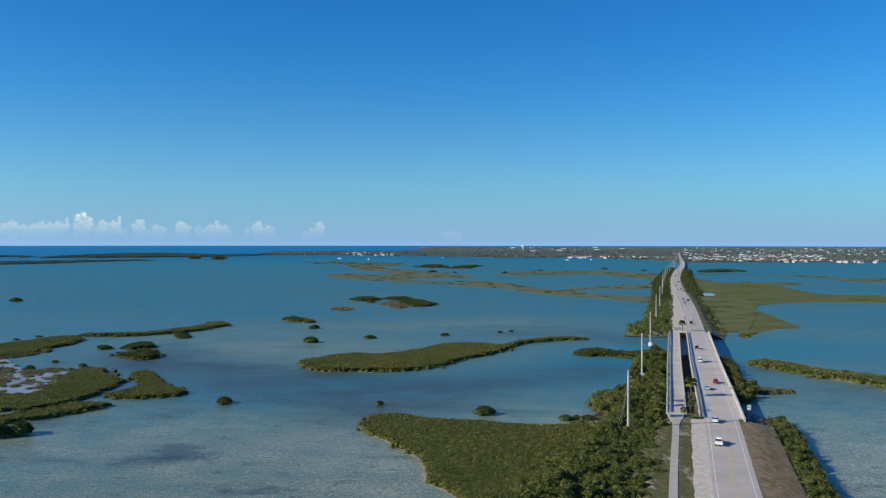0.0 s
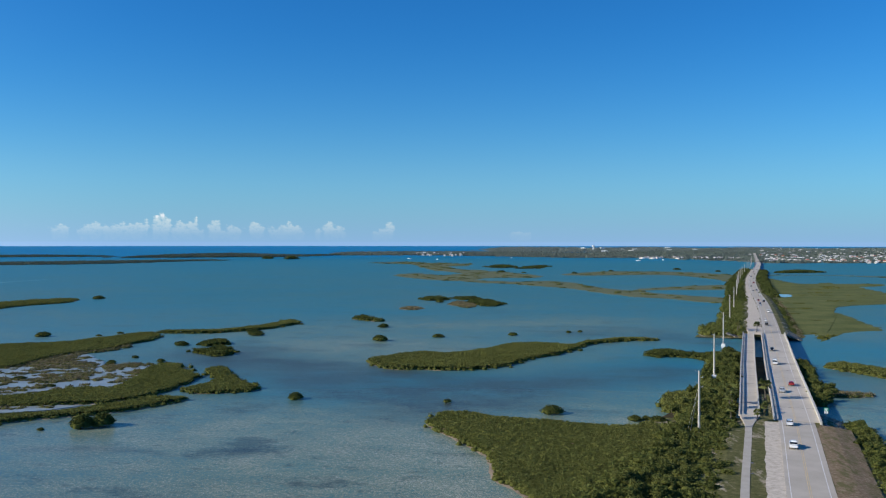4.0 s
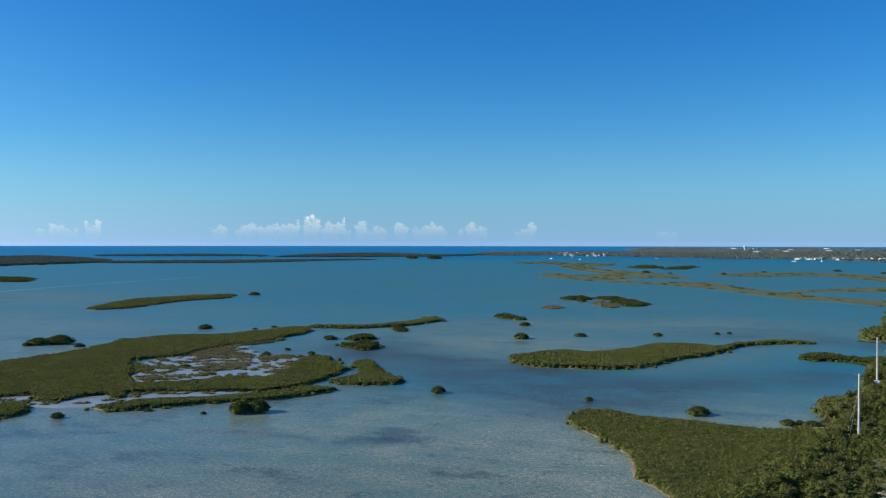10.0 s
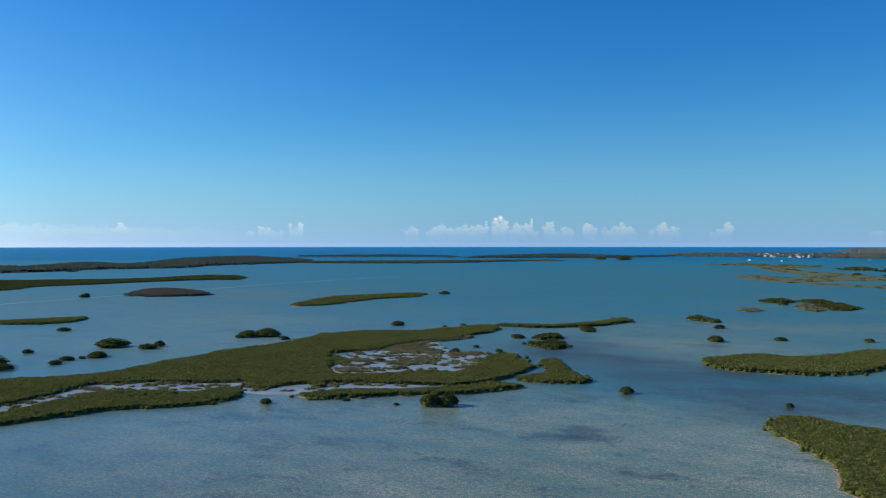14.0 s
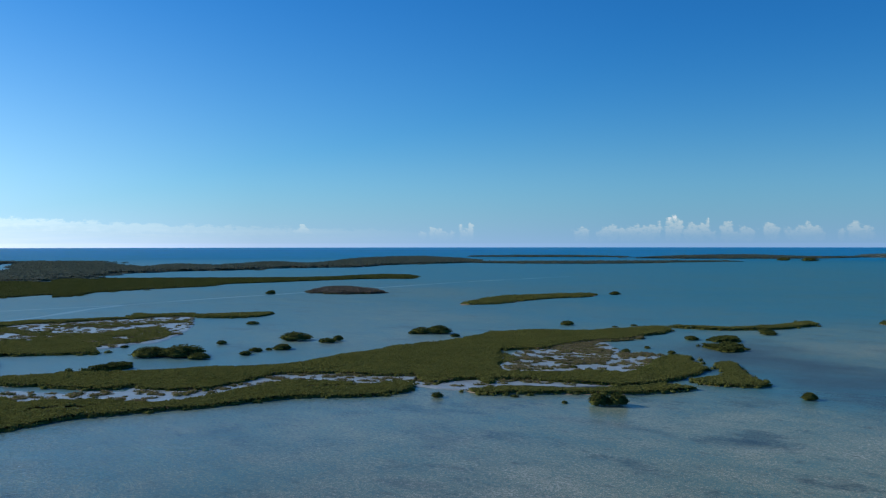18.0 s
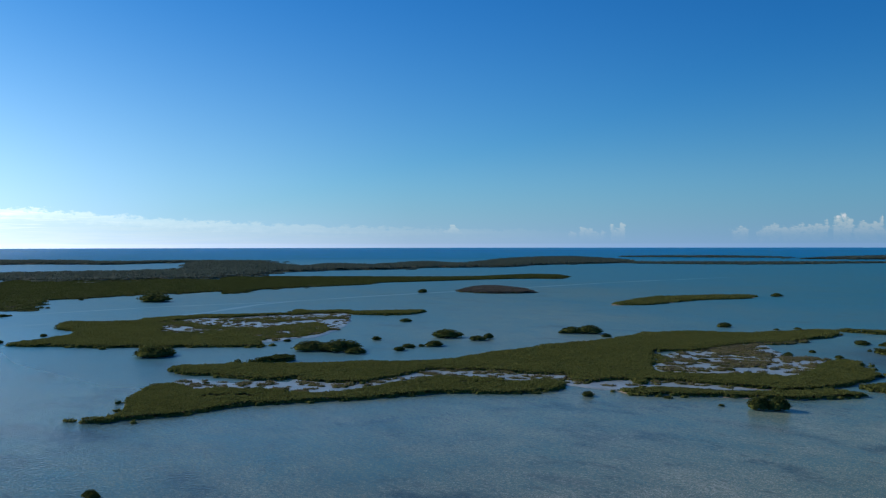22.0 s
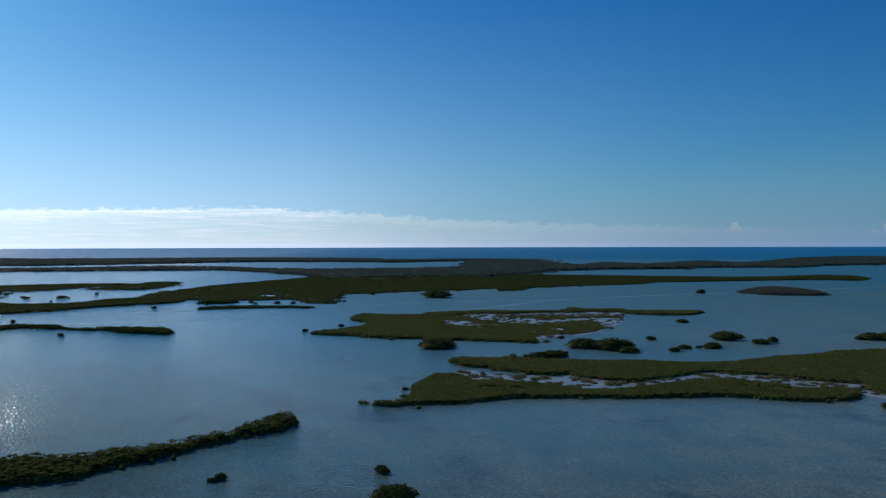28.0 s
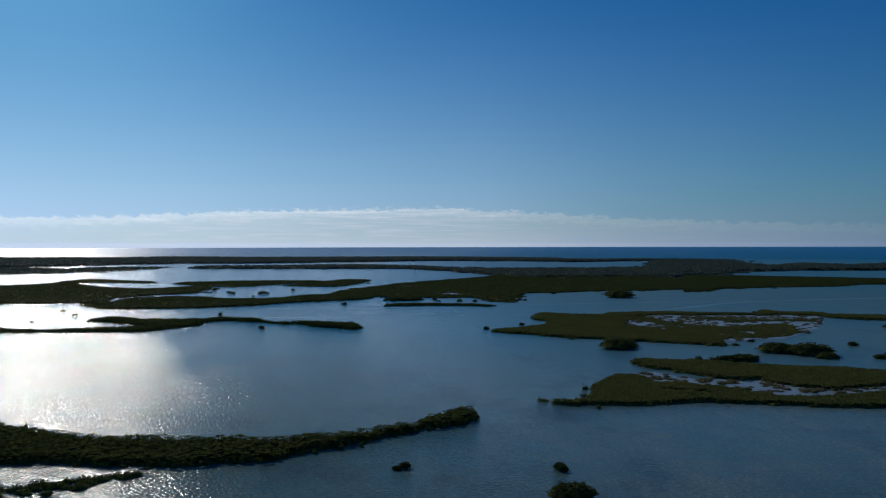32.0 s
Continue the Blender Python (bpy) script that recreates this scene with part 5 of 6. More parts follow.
key((73, 71), 3, [(470, 1557, 1.1), (514, 1608, 53.7), (548, 1591, 2.2)], "distant dark mangrove islet", BUSH, gap=5.0, leaf=1.2, rough=4.0, step=8)
GREENFLAT = dict(mat=MARSH, gap=3.0, leaf=0.4, leaves=14, fill=0.02, patch=0.02, rough=4.0, step=6.0, category="salt marsh", ground=MEADOW)
key((75, 70), 0.6, [(310, 1120, 223.8), (279, 960, 346.5), (260, 858, 355.8), (262, 820, 344.1), (275, 826, 339.2), (289, 836, 330.6), (314, 866, 300.7)], "flat olive-green salt marsh beside the causeway", **GREENFLAT)
key((71, 59), 0.6, [(320, 926, 235.5), (339, 926, 203.5), (355, 922, 178.0), (353, 879, 125.0), (367, 837, 64.8), (390, 828, 55.0), (422, 817, 59.0), (468, 794, 57.3)], "flat olive-green salt marsh arm", **GREENFLAT)
key((71, 67), 0.6, [(205, 592, 109.1), (217, 592, 86.2), (223, 578, 46.7), (226, 544, 2.6)], "flat olive-green salt marsh tongue with a pale tip", **GREENFLAT)
key((71, 68), 0.6, [(388, 1102, 32.9), (421, 1110, 41.8), (465, 1126, 26.8)], "thin olive-green salt marsh arm", **GREENFLAT)
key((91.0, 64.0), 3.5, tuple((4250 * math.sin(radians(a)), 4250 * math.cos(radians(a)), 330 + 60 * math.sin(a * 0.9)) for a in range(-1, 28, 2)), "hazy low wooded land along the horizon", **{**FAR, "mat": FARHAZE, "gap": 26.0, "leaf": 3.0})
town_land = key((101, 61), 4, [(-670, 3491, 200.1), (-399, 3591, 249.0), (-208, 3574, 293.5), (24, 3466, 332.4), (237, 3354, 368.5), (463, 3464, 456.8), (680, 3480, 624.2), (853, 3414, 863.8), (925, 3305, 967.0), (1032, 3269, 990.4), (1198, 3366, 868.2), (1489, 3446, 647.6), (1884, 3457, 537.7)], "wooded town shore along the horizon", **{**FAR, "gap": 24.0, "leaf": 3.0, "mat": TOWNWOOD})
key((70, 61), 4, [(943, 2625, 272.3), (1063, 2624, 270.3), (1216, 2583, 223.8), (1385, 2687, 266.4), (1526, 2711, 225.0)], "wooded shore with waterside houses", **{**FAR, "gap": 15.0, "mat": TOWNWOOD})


POOL = dict(mat=SCRUB, patch=0.15, gap=1.5, leaf=0.24, leaves=30, rough=2.4, ground=SAND, category="tidal flat", top=0.30)
key((124, 114), 0, [(-194.9, 287.9, 2.1), (-192.1, 289.2, 16.8), (-197.0, 302.9, 31.6), (-193.6, 311.0, 37.6), (-190.2, 321.4, 44.4), (-191.4, 338.7, 59.4), (-185.9, 344.6, 61.2), (-176.7, 343.6, 55.2), (-161.8, 330.5, 35.8), (-154.8, 332.8, 32.2), (-147.3, 337.3, 22.8)], "pale drowned marl flat dotted with brown scrub", fill=0.22, **POOL)
key((130, 117), 0, [(-197.0, 237.0, 8.7), (-182.5, 240.1, 9.0), (-176.4, 244.6, 9.6), (-171.4, 251.0, 8.1), (-164.2, 257.7, 5.7), (-155.2, 262.1, 5.2), (-145.3, 265.0, 2.7), (-139.1, 268.2, 0.9)], "pale marl channel floor between mangroves", fill=0.12, **POOL)
key((155, 130), 0, [(-289.7, 128.9, 3.0), (-282.2, 130.2, 12.9), (-276.1, 135.7, 7.8), (-268.5, 142.3, 5.8), (-261.6, 149.3, 9.5), (-253.1, 153.0, 11.6), (-252.2, 159.3, 15.4), (-250.5, 165.2, 15.1), (-242.4, 166.7, 10.4), (-238.0, 173.2, 6.3), (-240.7, 187.8, 5.5), (-246.5, 207.6, 10.0), (-241.3, 212.2, 10.1), (-235.0, 218.4, 8.9), (-229.1, 225.3, 8.4), (-217.2, 226.2, 12.3), (-211.1, 230.5, 10.5), (-206.6, 236.6, 7.7), (-201.2, 242.3, 9.7)], "pale marl channel floor winding between mangroves", fill=0.22, **POOL)
key((157, 144), 0, [(-501.8, 207.9, 35.0), (-502.1, 223.2, 46.2), (-496.1, 240.8, 52.8), (-484.1, 255.3, 56.2), (-456.5, 260.4, 83.0), (-454.9, 280.1, 80.0), (-453.3, 300.6, 76.9), (-468.6, 333.8, 36.8)], "pale marl pool floor dotted with scrub", fill=0.14, **POOL)


def scrub_strip(across, rows, label, mat=SCRUB):
    key(across, 1.1, rows, label, mat=mat, gap=1.2, leaf=0.2, leaves=26, rough=1.6, fill=0.62, patch=0.12, bare=True, wild=0.4, category="scrub")


scrub_strip((120, 116), [(-200.6, 349.5, 7.0), (-194.5, 352.2, 9.1), (-187.2, 355.2, 7.0), (-178.6, 358.7, 4.9)], "strip of brown scrub on the pale marl flat")
scrub_strip((120, 116), [(-180.2, 313.0, 5.3), (-177.6, 319.1, 11.6), (-171.3, 322.6, 10.8), (-163.1, 322.3, 10.5), (-157.4, 318.8, 1.8)], "strip of brown scrub on the pale marl flat")
scrub_strip((116, 115), [(-167.4, 342.2, 11.9), (-164.8, 345.5, 14.0), (-161.6, 346.5, 8.1)], "strip of brown scrub on the pale marl flat")
scrub_strip((122, 121), [(-198.8, 312.4, 2.1), (-193.8, 315.6, 4.7), (-188.7, 316.8, 2.0)], "strip of brown scrub on the pale marl flat")
scrub_strip((121, 118), [(-207.8, 348.7, 5.0), (-207.2, 361.2, 12.2), (-203.0, 370.6, 14.9), (-197.8, 375.5, 17.4)], "strip of brown scrub on the pale marl flat")
scrub_strip((118, 115), [(-208.4, 395.7, 5.2), (-199.7, 408.0, 5.4), (-194.0, 420.9, 4.3)], "strip of brown scrub on the pale marl flat")
scrub_strip((115, 113), [(-161.0, 349.3, 14.0), (-154.9, 348.0, 17.6), (-150.7, 351.3, 12.0)], "strip of brown scrub on the pale marl flat")
scrub_strip((123, 119), [(-191.0, 287.5, 4.7), (-182.3, 290.4, 5.4), (-174.7, 295.3, 7.0), (-170.4, 301.3, 6.3)], "strip of brown scrub on the pale marl flat")
scrub_strip((156, 152), [(-520.5, 220.0, 14.7), (-509.8, 235.0, 16.7), (-474.5, 234.0, 12.7), (-472.2, 242.0, 10.8)], "strip of low scrub between marl pools", MANGROVE)
scrub_strip((156, 150), [(-464.0, 202.1, 6.0), (-449.5, 213.8, 5.8), (-449.7, 236.7, 17.0), (-441.1, 251.4, 9.7)], "strip of low scrub between marl pools", MANGROVE)
scrub_strip((152, 149), [(-510.3, 260.7, 3.8), (-498.9, 276.4, 6.0), (-497.6, 297.9, 6.3)], "strip of low scrub between marl pools", MANGROVE)
scrub_strip((149, 144), [(-483.9, 280.7, 7.8), (-482.2, 301.9, 8.2), (-480.7, 323.6, 8.6), (-467.5, 333.0, 6.0)], "strip of low scrub between marl pools", MANGROVE)


for row in POOLS:
    pool(*row)
for row in STRANDS:
    strand(*row)


# ---- single bushes ----
def make_bush(seed, mat):
    rng = np.random.default_rng(seed)
    e = thing("mangrove_bush", pose(0, 0, 0), "small dark green mangrove bush standing in shallow water", "mangrove", "bushes in the lagoon")
    bm = bmesh.new()
    for i in range(9):
        a = i * 0.7 + rng.uniform(0, 0.5)
        tube(bm, (0.36 * math.cos(a), 0.36 * math.sin(a), -0.3), (0.08 * math.cos(a), 0.08 * math.sin(a), 0.45), 0.014, 0.02, 5)
    part("root_tangle", bm, BARK, e)
    # a low dome of overlapping clumps
    k = 18
    a, d = np.arange(k) * 2.4 + rng.uniform(-0.3, 0.3, k), np.sqrt((np.arange(k) + 0.3) / k) * 0.36
    c = np.column_stack([np.cos(a) * d, np.sin(a) * d * rng.uniform(0.75, 1.0), 0.34 * (1 - (d / 0.40) ** 2) * rng.uniform(0.7, 1.1, k)])
    co, tr, core = foliage(rng, c, rng.uniform(0.19, 0.27, k), rng.uniform(0.42, 0.58, k), 80, 0.042)
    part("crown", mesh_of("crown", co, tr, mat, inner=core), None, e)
    return e


BUSHES = [make_bush(100 + i, BUSH) for i in range(5)]
USED = set()


def bushes(rows):
    """x, y, width and height of each bush, in metres."""
    for i, (x, y, w, h) in enumerate(rows):
        b = BUSHES[(i * 3 + int(x)) % 5]
        m = Matrix.Translation((x, y, float(swell(x, y)))) @ pose(0, 0, 0, 0, 0, (x * 37 + y * 11) % 360) @ Matrix.Diagonal((w * 1.12, w * 1.12, max(h, 0.3 * w) * 1.05, 1))
        if b.name not in USED:
            USED.add(b.name)
            b.matrix_basis, ob = m, b
        else:
            ob = copy_thing(b, pose(0, 0, 0))
            ob.matrix_basis = m
        if w > 9:
            ob["label"] = "broad dark green mangrove clump standing in shallow water"


bushes([(-73, 287, 5.1, 2.7), (-21, 285, 2.3, 1.5), (13, 269, 6, 3.2), (37.5, 260.6, 4.4, 1.8), (41, 262.5, 2.6, 1.4), (44, 260.2, 4.6, 1.9), (-71, 462, 8.3, 3.7), (-41, 482, 6.4, 2.2), (1, 494, 4.9, 2.3), (34, 512, 3, 1.4), (41, 516, 2.7, 1.4), (-80, 535, 6.4, 2.8), (-170, 432, 6.7, 2.1)])
bushes([(-173, 383, 2.8, 1.4), (-174, 361, 4.2, 1.6), (-146, 483, 8.3, 1.3), (-123, 237, 6.4, 4.3), (-118, 240, 6.1, 4.6), (-172, 217, 3.7, 2), (-133, 233, 1.8, 0.9), (-152, 233, 2.6, 0.9), (-305, 372, 10.8, 4.1), (-298, 379, 12.8, 5.1), (-307, 366, 4.4, 2.2), (-279, 369, 4.6, 2.1)])
bushes([(-337, 305, 14.5, 5.1), (-315, 307, 8.2, 2.9), (-316, 316, 5.3, 3.6), (-312, 274, 8.8, 2.8), (-314, 267, 2.5, 1.4), (-264, 466, 7.8, 3.2), (-234, 471, 3.5, 1), (-228, 485, 4.3, 1.1), (-172, 435, 5.6, 2.2), (-173, 384, 2.2, 1.1), (-176, 366, 3.2, 1.6), (-156, 372, 3.8, 1.6)])
bushes([(-151, 495, 7.5, 1.4), (-190, 318, 5.4, 1.7), (-169, 303, 3.7, 1.4), (-340, 220, 15.2, 4.9), (-329, 229, 18.8, 5.9), (-315, 228, 8.8, 3.1), (-369, 156, 16.6, 4.8), (-378, 231, 3.6, 1.5), (-424, 349, 7.3, 2.6), (-352, 269, 4.7, 2.4), (-309, 249, 5.3, 2.1), (-315, 260, 6, 2.2)])
bushes([(-313, 267, 2.2, 1.4), (-312, 274, 7.2, 2.8), (-323, 199, 3.1, 1.3), (-168, 54, 2.9, 1.6), (-471, 119, 3.2, 1.6), (-489, 146, 3.4, 1.7), (-175, 19, 2, 1), (-176, 21, 2.7, 1.6), (-166, 54, 2.4, 1.6), (-147, 49, 8.5, 3.5), (-603, -36, 3.2, 2.4), (-507, -9, 2.7, 1.7)])
bushes([(-470, 118, 2.6, 2), (-491, 146, 2.7, 1.7), (-503, -8, 2.7, 1.7), (-604, -36, 3.2, 2.4), (-578, -151, 2.4, 1.2)])
bushes([(-386, 777, 9.2, 4), (-64, 764, 7.6, 2.5), (-672, 578, 8.2, 4.1), (-731, 315, 27.4, 5.3), (-687, 593, 6.6, 3.6), (-628, -135, 3.4, 1.7), (-668, -151, 3.6, 1.8), (-697, 58, 3.3, 1.4), (-734, 9, 3.9, 2), (-314, 2134, 11.3, 2.8), (-778, 2695, 36.9, 5.5), (-688, 2639, 43.1, 5.4)])
bushes([(-878, -36, 5.8, 2.3), (-871, -6, 8.1, 2.9), (-729, 141, 4, 1.5), (-705, 158, 4.8, 1.9), (-699, 170, 4.3, 2.4), (-710, 213, 4, 2), (-792, 273, 4.5, 2.2), (-849, 372, 6.2, 1.9), (-793, 417, 7.1, 1.8), (107, 1489, 7.9, 3.9), (183, 1608, 8.5, 3.2), (322, 1713, 13.8, 4.6)])
bushes([(378, 1614, 10.9, 3.3), (-19, 1542, 14.2, 4.1), (21, 1514, 8, 2)])
# shoots along the edge of the western marsh
bushes(((-944, -56, 5.1, 2.9), (-896, -40, 4.2, 1.9), (-861, -8, 3.0, 1.4), (-867, -1, 3.8, 1.6), (-821, -15, 2.8, 1.7), (-740, 9, 3.7, 1.7), (-925, 26, 4.1, 2.4), (-696, 59, 4.0, 2.3), (-716, 102, 3.1, 1.6), (-743, 144, 3.9, 1.6),
        (-712, 141, 3.5, 1.6), (-718, 161, 4.1, 1.7), (-698, 170, 3.7, 2.1), (-703, 208, 2.9, 1.7), (-746, 225, 4.4, 1.8), (-707, 217, 3.8, 1.5), (-810, 279, 4.0, 1.9), (-833, 326, 3.4, 1.6), (-679, 92, 3.7, 1.7), (-1017, -15, 3.8, 2.0)))

# ---- roadside growth ----
def thicket(y0, y1, o0, o1, h, gap, label, mat=ROADSIDE, leaves=44, leaf=0.4, ground=0.6, ragged=2.0):
    """A band of scrub along the road, between the offsets o0 and o1."""
    SEED[0] += 1
    rng = np.random.default_rng(SEED[0])
    c = []
    for y in np.arange(y0, y1, gap):
        near = o0(y) if callable(o0) else o0
        a = near + ragged * noise.noise((y * 0.06, 1.0, near)) * 2
        b = o1 + ragged * noise.noise((y * 0.06, 9.0, o1))
        for o in np.arange(a, b, gap):
            p = at(y + rng.uniform(-0.5, 0.5) * gap, o + rng.uniform(-0.5, 0.5) * gap)
            c.append((p.x, p.y, p.z + ground * (1.0 if o > near + 3 or ground > 2 else 0.3)))
    c = np.array(c)
    tall = np.array([1.0 + 0.45 * noise.noise((a * 0.08, b * 0.08, 4.0)) for a, b, _ in c])
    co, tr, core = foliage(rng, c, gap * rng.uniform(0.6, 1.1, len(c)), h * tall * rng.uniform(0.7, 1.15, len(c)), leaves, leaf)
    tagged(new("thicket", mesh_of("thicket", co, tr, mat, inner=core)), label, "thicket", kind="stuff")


def make_tree(seed, mat):
    """A small spreading tree, one unit high: tapered trunk, limbs and a crown of loose clumps."""
    rng = np.random.default_rng(seed)
    e = thing("roadside_tree", pose(0, 0, 0), "bushy green tree in the thicket beside the cycle path", "tree", "trees along the causeway")
    bm = bmesh.new()
    tube(bm, (0, 0, -0.06), (0.02, 0.01, 0.45), 0.03, 0.018, 6)
    part("trunk", bm, BARK, e)
    k = 9
    a = rng.uniform(0, 6.28, k)
    d = np.sqrt(rng.uniform(0.02, 1, k)) * 0.34
    c = np.column_stack([np.cos(a) * d, np.sin(a) * d, rng.uniform(0.22, 0.58, k)])
    bm = bmesh.new()
    for q in c:
        tube(bm, (0.01, 0, 0.25), (q[0] * 0.9, q[1] * 0.9, q[2] + 0.08), 0.014, 0.006, 5)
    part("branchwork", bm, BARK, e)
    co, tr, core = foliage(rng, c, rng.uniform(0.17, 0.28, k), rng.uniform(0.24, 0.40, k), 90, 0.040)
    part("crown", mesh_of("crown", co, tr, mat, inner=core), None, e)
    return e


TREES = [make_tree(300, ROADSIDE), make_tree(301, ROADSIDE), make_tree(302, MANGROVE), make_tree(303, BUSH), make_tree(304, ROADSIDE)]
SET = set()


def plant(stock, p, size, wide, spin, which, label=""):
    b = stock[which % len(stock)]
    m = Matrix.Translation(p) @ pose(0, 0, 0, 0, 0, spin) @ Matrix.Diagonal((size * wide, size * wide, size, 1))
    ob = b
    if b.name in SET:
        ob = copy_thing(b, pose(0, 0, 0))
    SET.add(b.name)
    ob.matrix_basis = m
    if label:
        ob["label"] = label
    return ob


pick = random.Random(4)


def grove(y0, y1, o0, o1, gap, low, high, label, z=1.0):
    y = y0
    while y < y1:
        o = (o0(y) if callable(o0) else o0) + pick.uniform(0, gap * 0.6)
        while o < (o1(y) if callable(o1) else o1):
            p = at(y + pick.uniform(-0.5, 0.5) * gap, o + pick.uniform(-0.3, 0.3) * gap, z)
            s = pick.uniform(low, high) * (0.78 if -26 < o < -16 and y < 262 else 1.0)
            plant(TREES, p, s, pick.uniform(0.95, 1.4), pick.uniform(0, 360), pick.randrange(5), label)
            o += gap * pick.uniform(0.8, 1.25)
        y += gap * 0.9


grove(150, 262, lambda y: float(np.interp(y, (150, 172, 212, 240, 262), (-41, -39, -32.5, -31, -28))), -17.0, 4.0, 2.8, 4.4, "bushy green tree in the thicket beside the cycle path", 1.0)
setting("ground", ribbon(256, 418, lambda y: float(np.interp(y, (256, 275, 300, 390, 418), (-38, -34, -29, -28, -21))), lambda y: float(np.interp(y, (256, 400, 418), (-16.5, -17, -19))), -0.5, 0.35, 6, 1.5), MUD, "dark wooded ground beside the old bridge", "ground")
grove(262, 416, lambda y: float(np.interp(y, (262, 275, 300, 390, 416), (-36, -33, -28, -27, -21))), -17.2, 4.5, 3.0, 4.8, "dark green tree crowding the old bridge", 0.3)
thicket(150, 262, lambda y: float(np.interp(y, (150, 172, 212, 240, 262), (-46, -43, -36, -33, -29))), -17.6, 2.2, 2.2, "tangled green scrub under the roadside trees", leaves=38, leaf=0.28, ground=0.9)
key((80, 78), 2.8, [(51.1, 289.9, 0.6), (52.2, 287.5, 8.6), (55.2, 286.9, 15.6), (58.4, 282.4, 18.9), (60.5, 277.0, 20.8)], "rounded light green mangrove lobe beside the power poles", gap=1.3, leaves=34, leaf=0.24)
thicket(150, 256, -18.2, -15.4, 0.8, 1.1, "low weeds along the edge of the thicket", ROADSIDE, leaves=24, leaf=0.16, ground=1.5, ragged=1.3)
thicket(262, 416, -28, -17, 1.9, 2.2, "tangled green scrub beside the old bridge", leaves=38, leaf=0.28, ground=0.3, ragged=1.0)
setting("ground", ribbon(290, 398, 7.6, lambda y: float(np.interp(y, (290, 308, 398), (11, 15, 10))), -0.5, 0.3, 6, 1.0), MUD, "dark wooded ground beside the new bridge", "ground")
grove(291, 396, 8.6, lambda y: float(np.interp(y, (290, 308, 398), (10, 14.5, 10.5))), 4.2, 3.0, 4.6, "dark green tree beside the bridge parapet", 0.2)
thicket(291, 396, 8.2, 12, 1.7, 2.0, "dark scrub beside the bridge parapet", leaves=56, leaf=0.28, ground=0.2, ragged=0.8)
thicket(120, 256, 14.2, 20, 1.8, 1.6, "dense green hedge of shrubs along the bank", leaves=52, leaf=0.22, ground=1.0, ragged=0.8)
grove(130, 262, 15.2, 19.5, 4.6, 2.6, 3.9, "bushy shrub in the hedge along the bank", 0.5)
thicket(246, 262, 11, 19, 1.2, 1.6, "low scrub over the rocky bank", leaves=50, leaf=0.22, ground=0.4, ragged=0.6)
thicket(492, 545, -37, -15.5, 3.2, 2.4, "green thicket along the far causeway", leaves=40, leaf=0.4, ground=0.8)
thicket(545, 760, -29, -15.0, 3.2, 2.4, "green thicket along the far causeway", leaves=40, leaf=0.4, ground=0.8)
thicket(505, 860, 9.5, 13.5, 1.5, 2.2, "dark scrub on the bank of the far causeway", BUSH, leaves=36, leaf=0.3, ground=0.9, ragged=1.6)
thicket(760, 1690, -25, -12.0, 3.6, 3.6, "green thicket along the distant causeway", BUSH, leaves=36, leaf=0.9, ground=0.8)
thicket(860, 1600, 10, 19, 3.6, 3.6, "dark trees along the distant causeway", BUSH, leaves=36, leaf=0.9, ground=0.5, ragged=3.0)
thicket(500, 860, 13, 16, 0.8, 2.2, "low brown scrub along the marsh edge", SCRUB, leaves=24, leaf=0.4, ground=0.5)


def make_palm(seed):
    rng = random.Random(seed)
    e = thing("cabbage_palm", pose(0, 0, 0), "small fan palm with a rounded head beside the path", "palm", "palms at the bridge ends")
    bm = bmesh.new()
    for i in range(5):
        tube(bm, (0.03 * math.sin(i), 0, i * 0.14), (0.03 * math.sin(i + 1), 0, (i + 1) * 0.14 + 0.01), 0.040 - 0.003 * i, 0.036 - 0.003 * i, 8)
    part("trunk", bm, BARK, e)
    for i in range(26):
        a, up = i * 2.4, rng.uniform(-0.5, 1.1)
        bm = bmesh.new()
        d = Vector((math.cos(a) * math.cos(up), math.sin(a) * math.cos(up), math.sin(up)))
        s = Vector((-math.sin(a), math.cos(a), 0))
        n = s.cross(d)
        q = Vector((0.01, 0, 0.72))
        hub = q + d * 0.15
        for j in range(9):
            w = (j - 4) * 0.30
            tip = hub + (d * math.cos(w) + s * math.sin(w)) * 0.23 - Vector((0, 0, 0.035 + 0.03 * abs(j - 4) / 4))
            side = (s * math.cos(w) - d * math.sin(w)) * 0.034
            m = (hub + tip) / 2 + n * 0.012
            v = [bm.verts.new(x) for x in (hub, m - side, tip, m + side)]
            bm.faces.new(v)
        tube(bm, q, hub, 0.006, 0.004, 4)
        part("frond", bm, FROND, e)
    return e


PALMS = [make_palm(1), make_palm(2)]
for i, (y, o, s, lab) in enumerate(((283, -7.6, 6.4, ""), (264, -7.8, 2.6, "low"), (258, -8.2, 3.2, "low"), (247, -10.2, 3.4, "low"), (271, -17.6, 6.0, ""), (263, -18.2, 5.2, ""),
                                   (247, -17.4, 4.4, "low"), (494, -7.8, 6.0, ""), (499, -18.0, 6.4, ""), (507, -17.2, 5.4, ""))):
    plant(PALMS, at(y, o, 2.5), s * 1.12, 0.95, 67 * i, i, "low dark fan palm on the grass strip between path and highway" if lab else "")


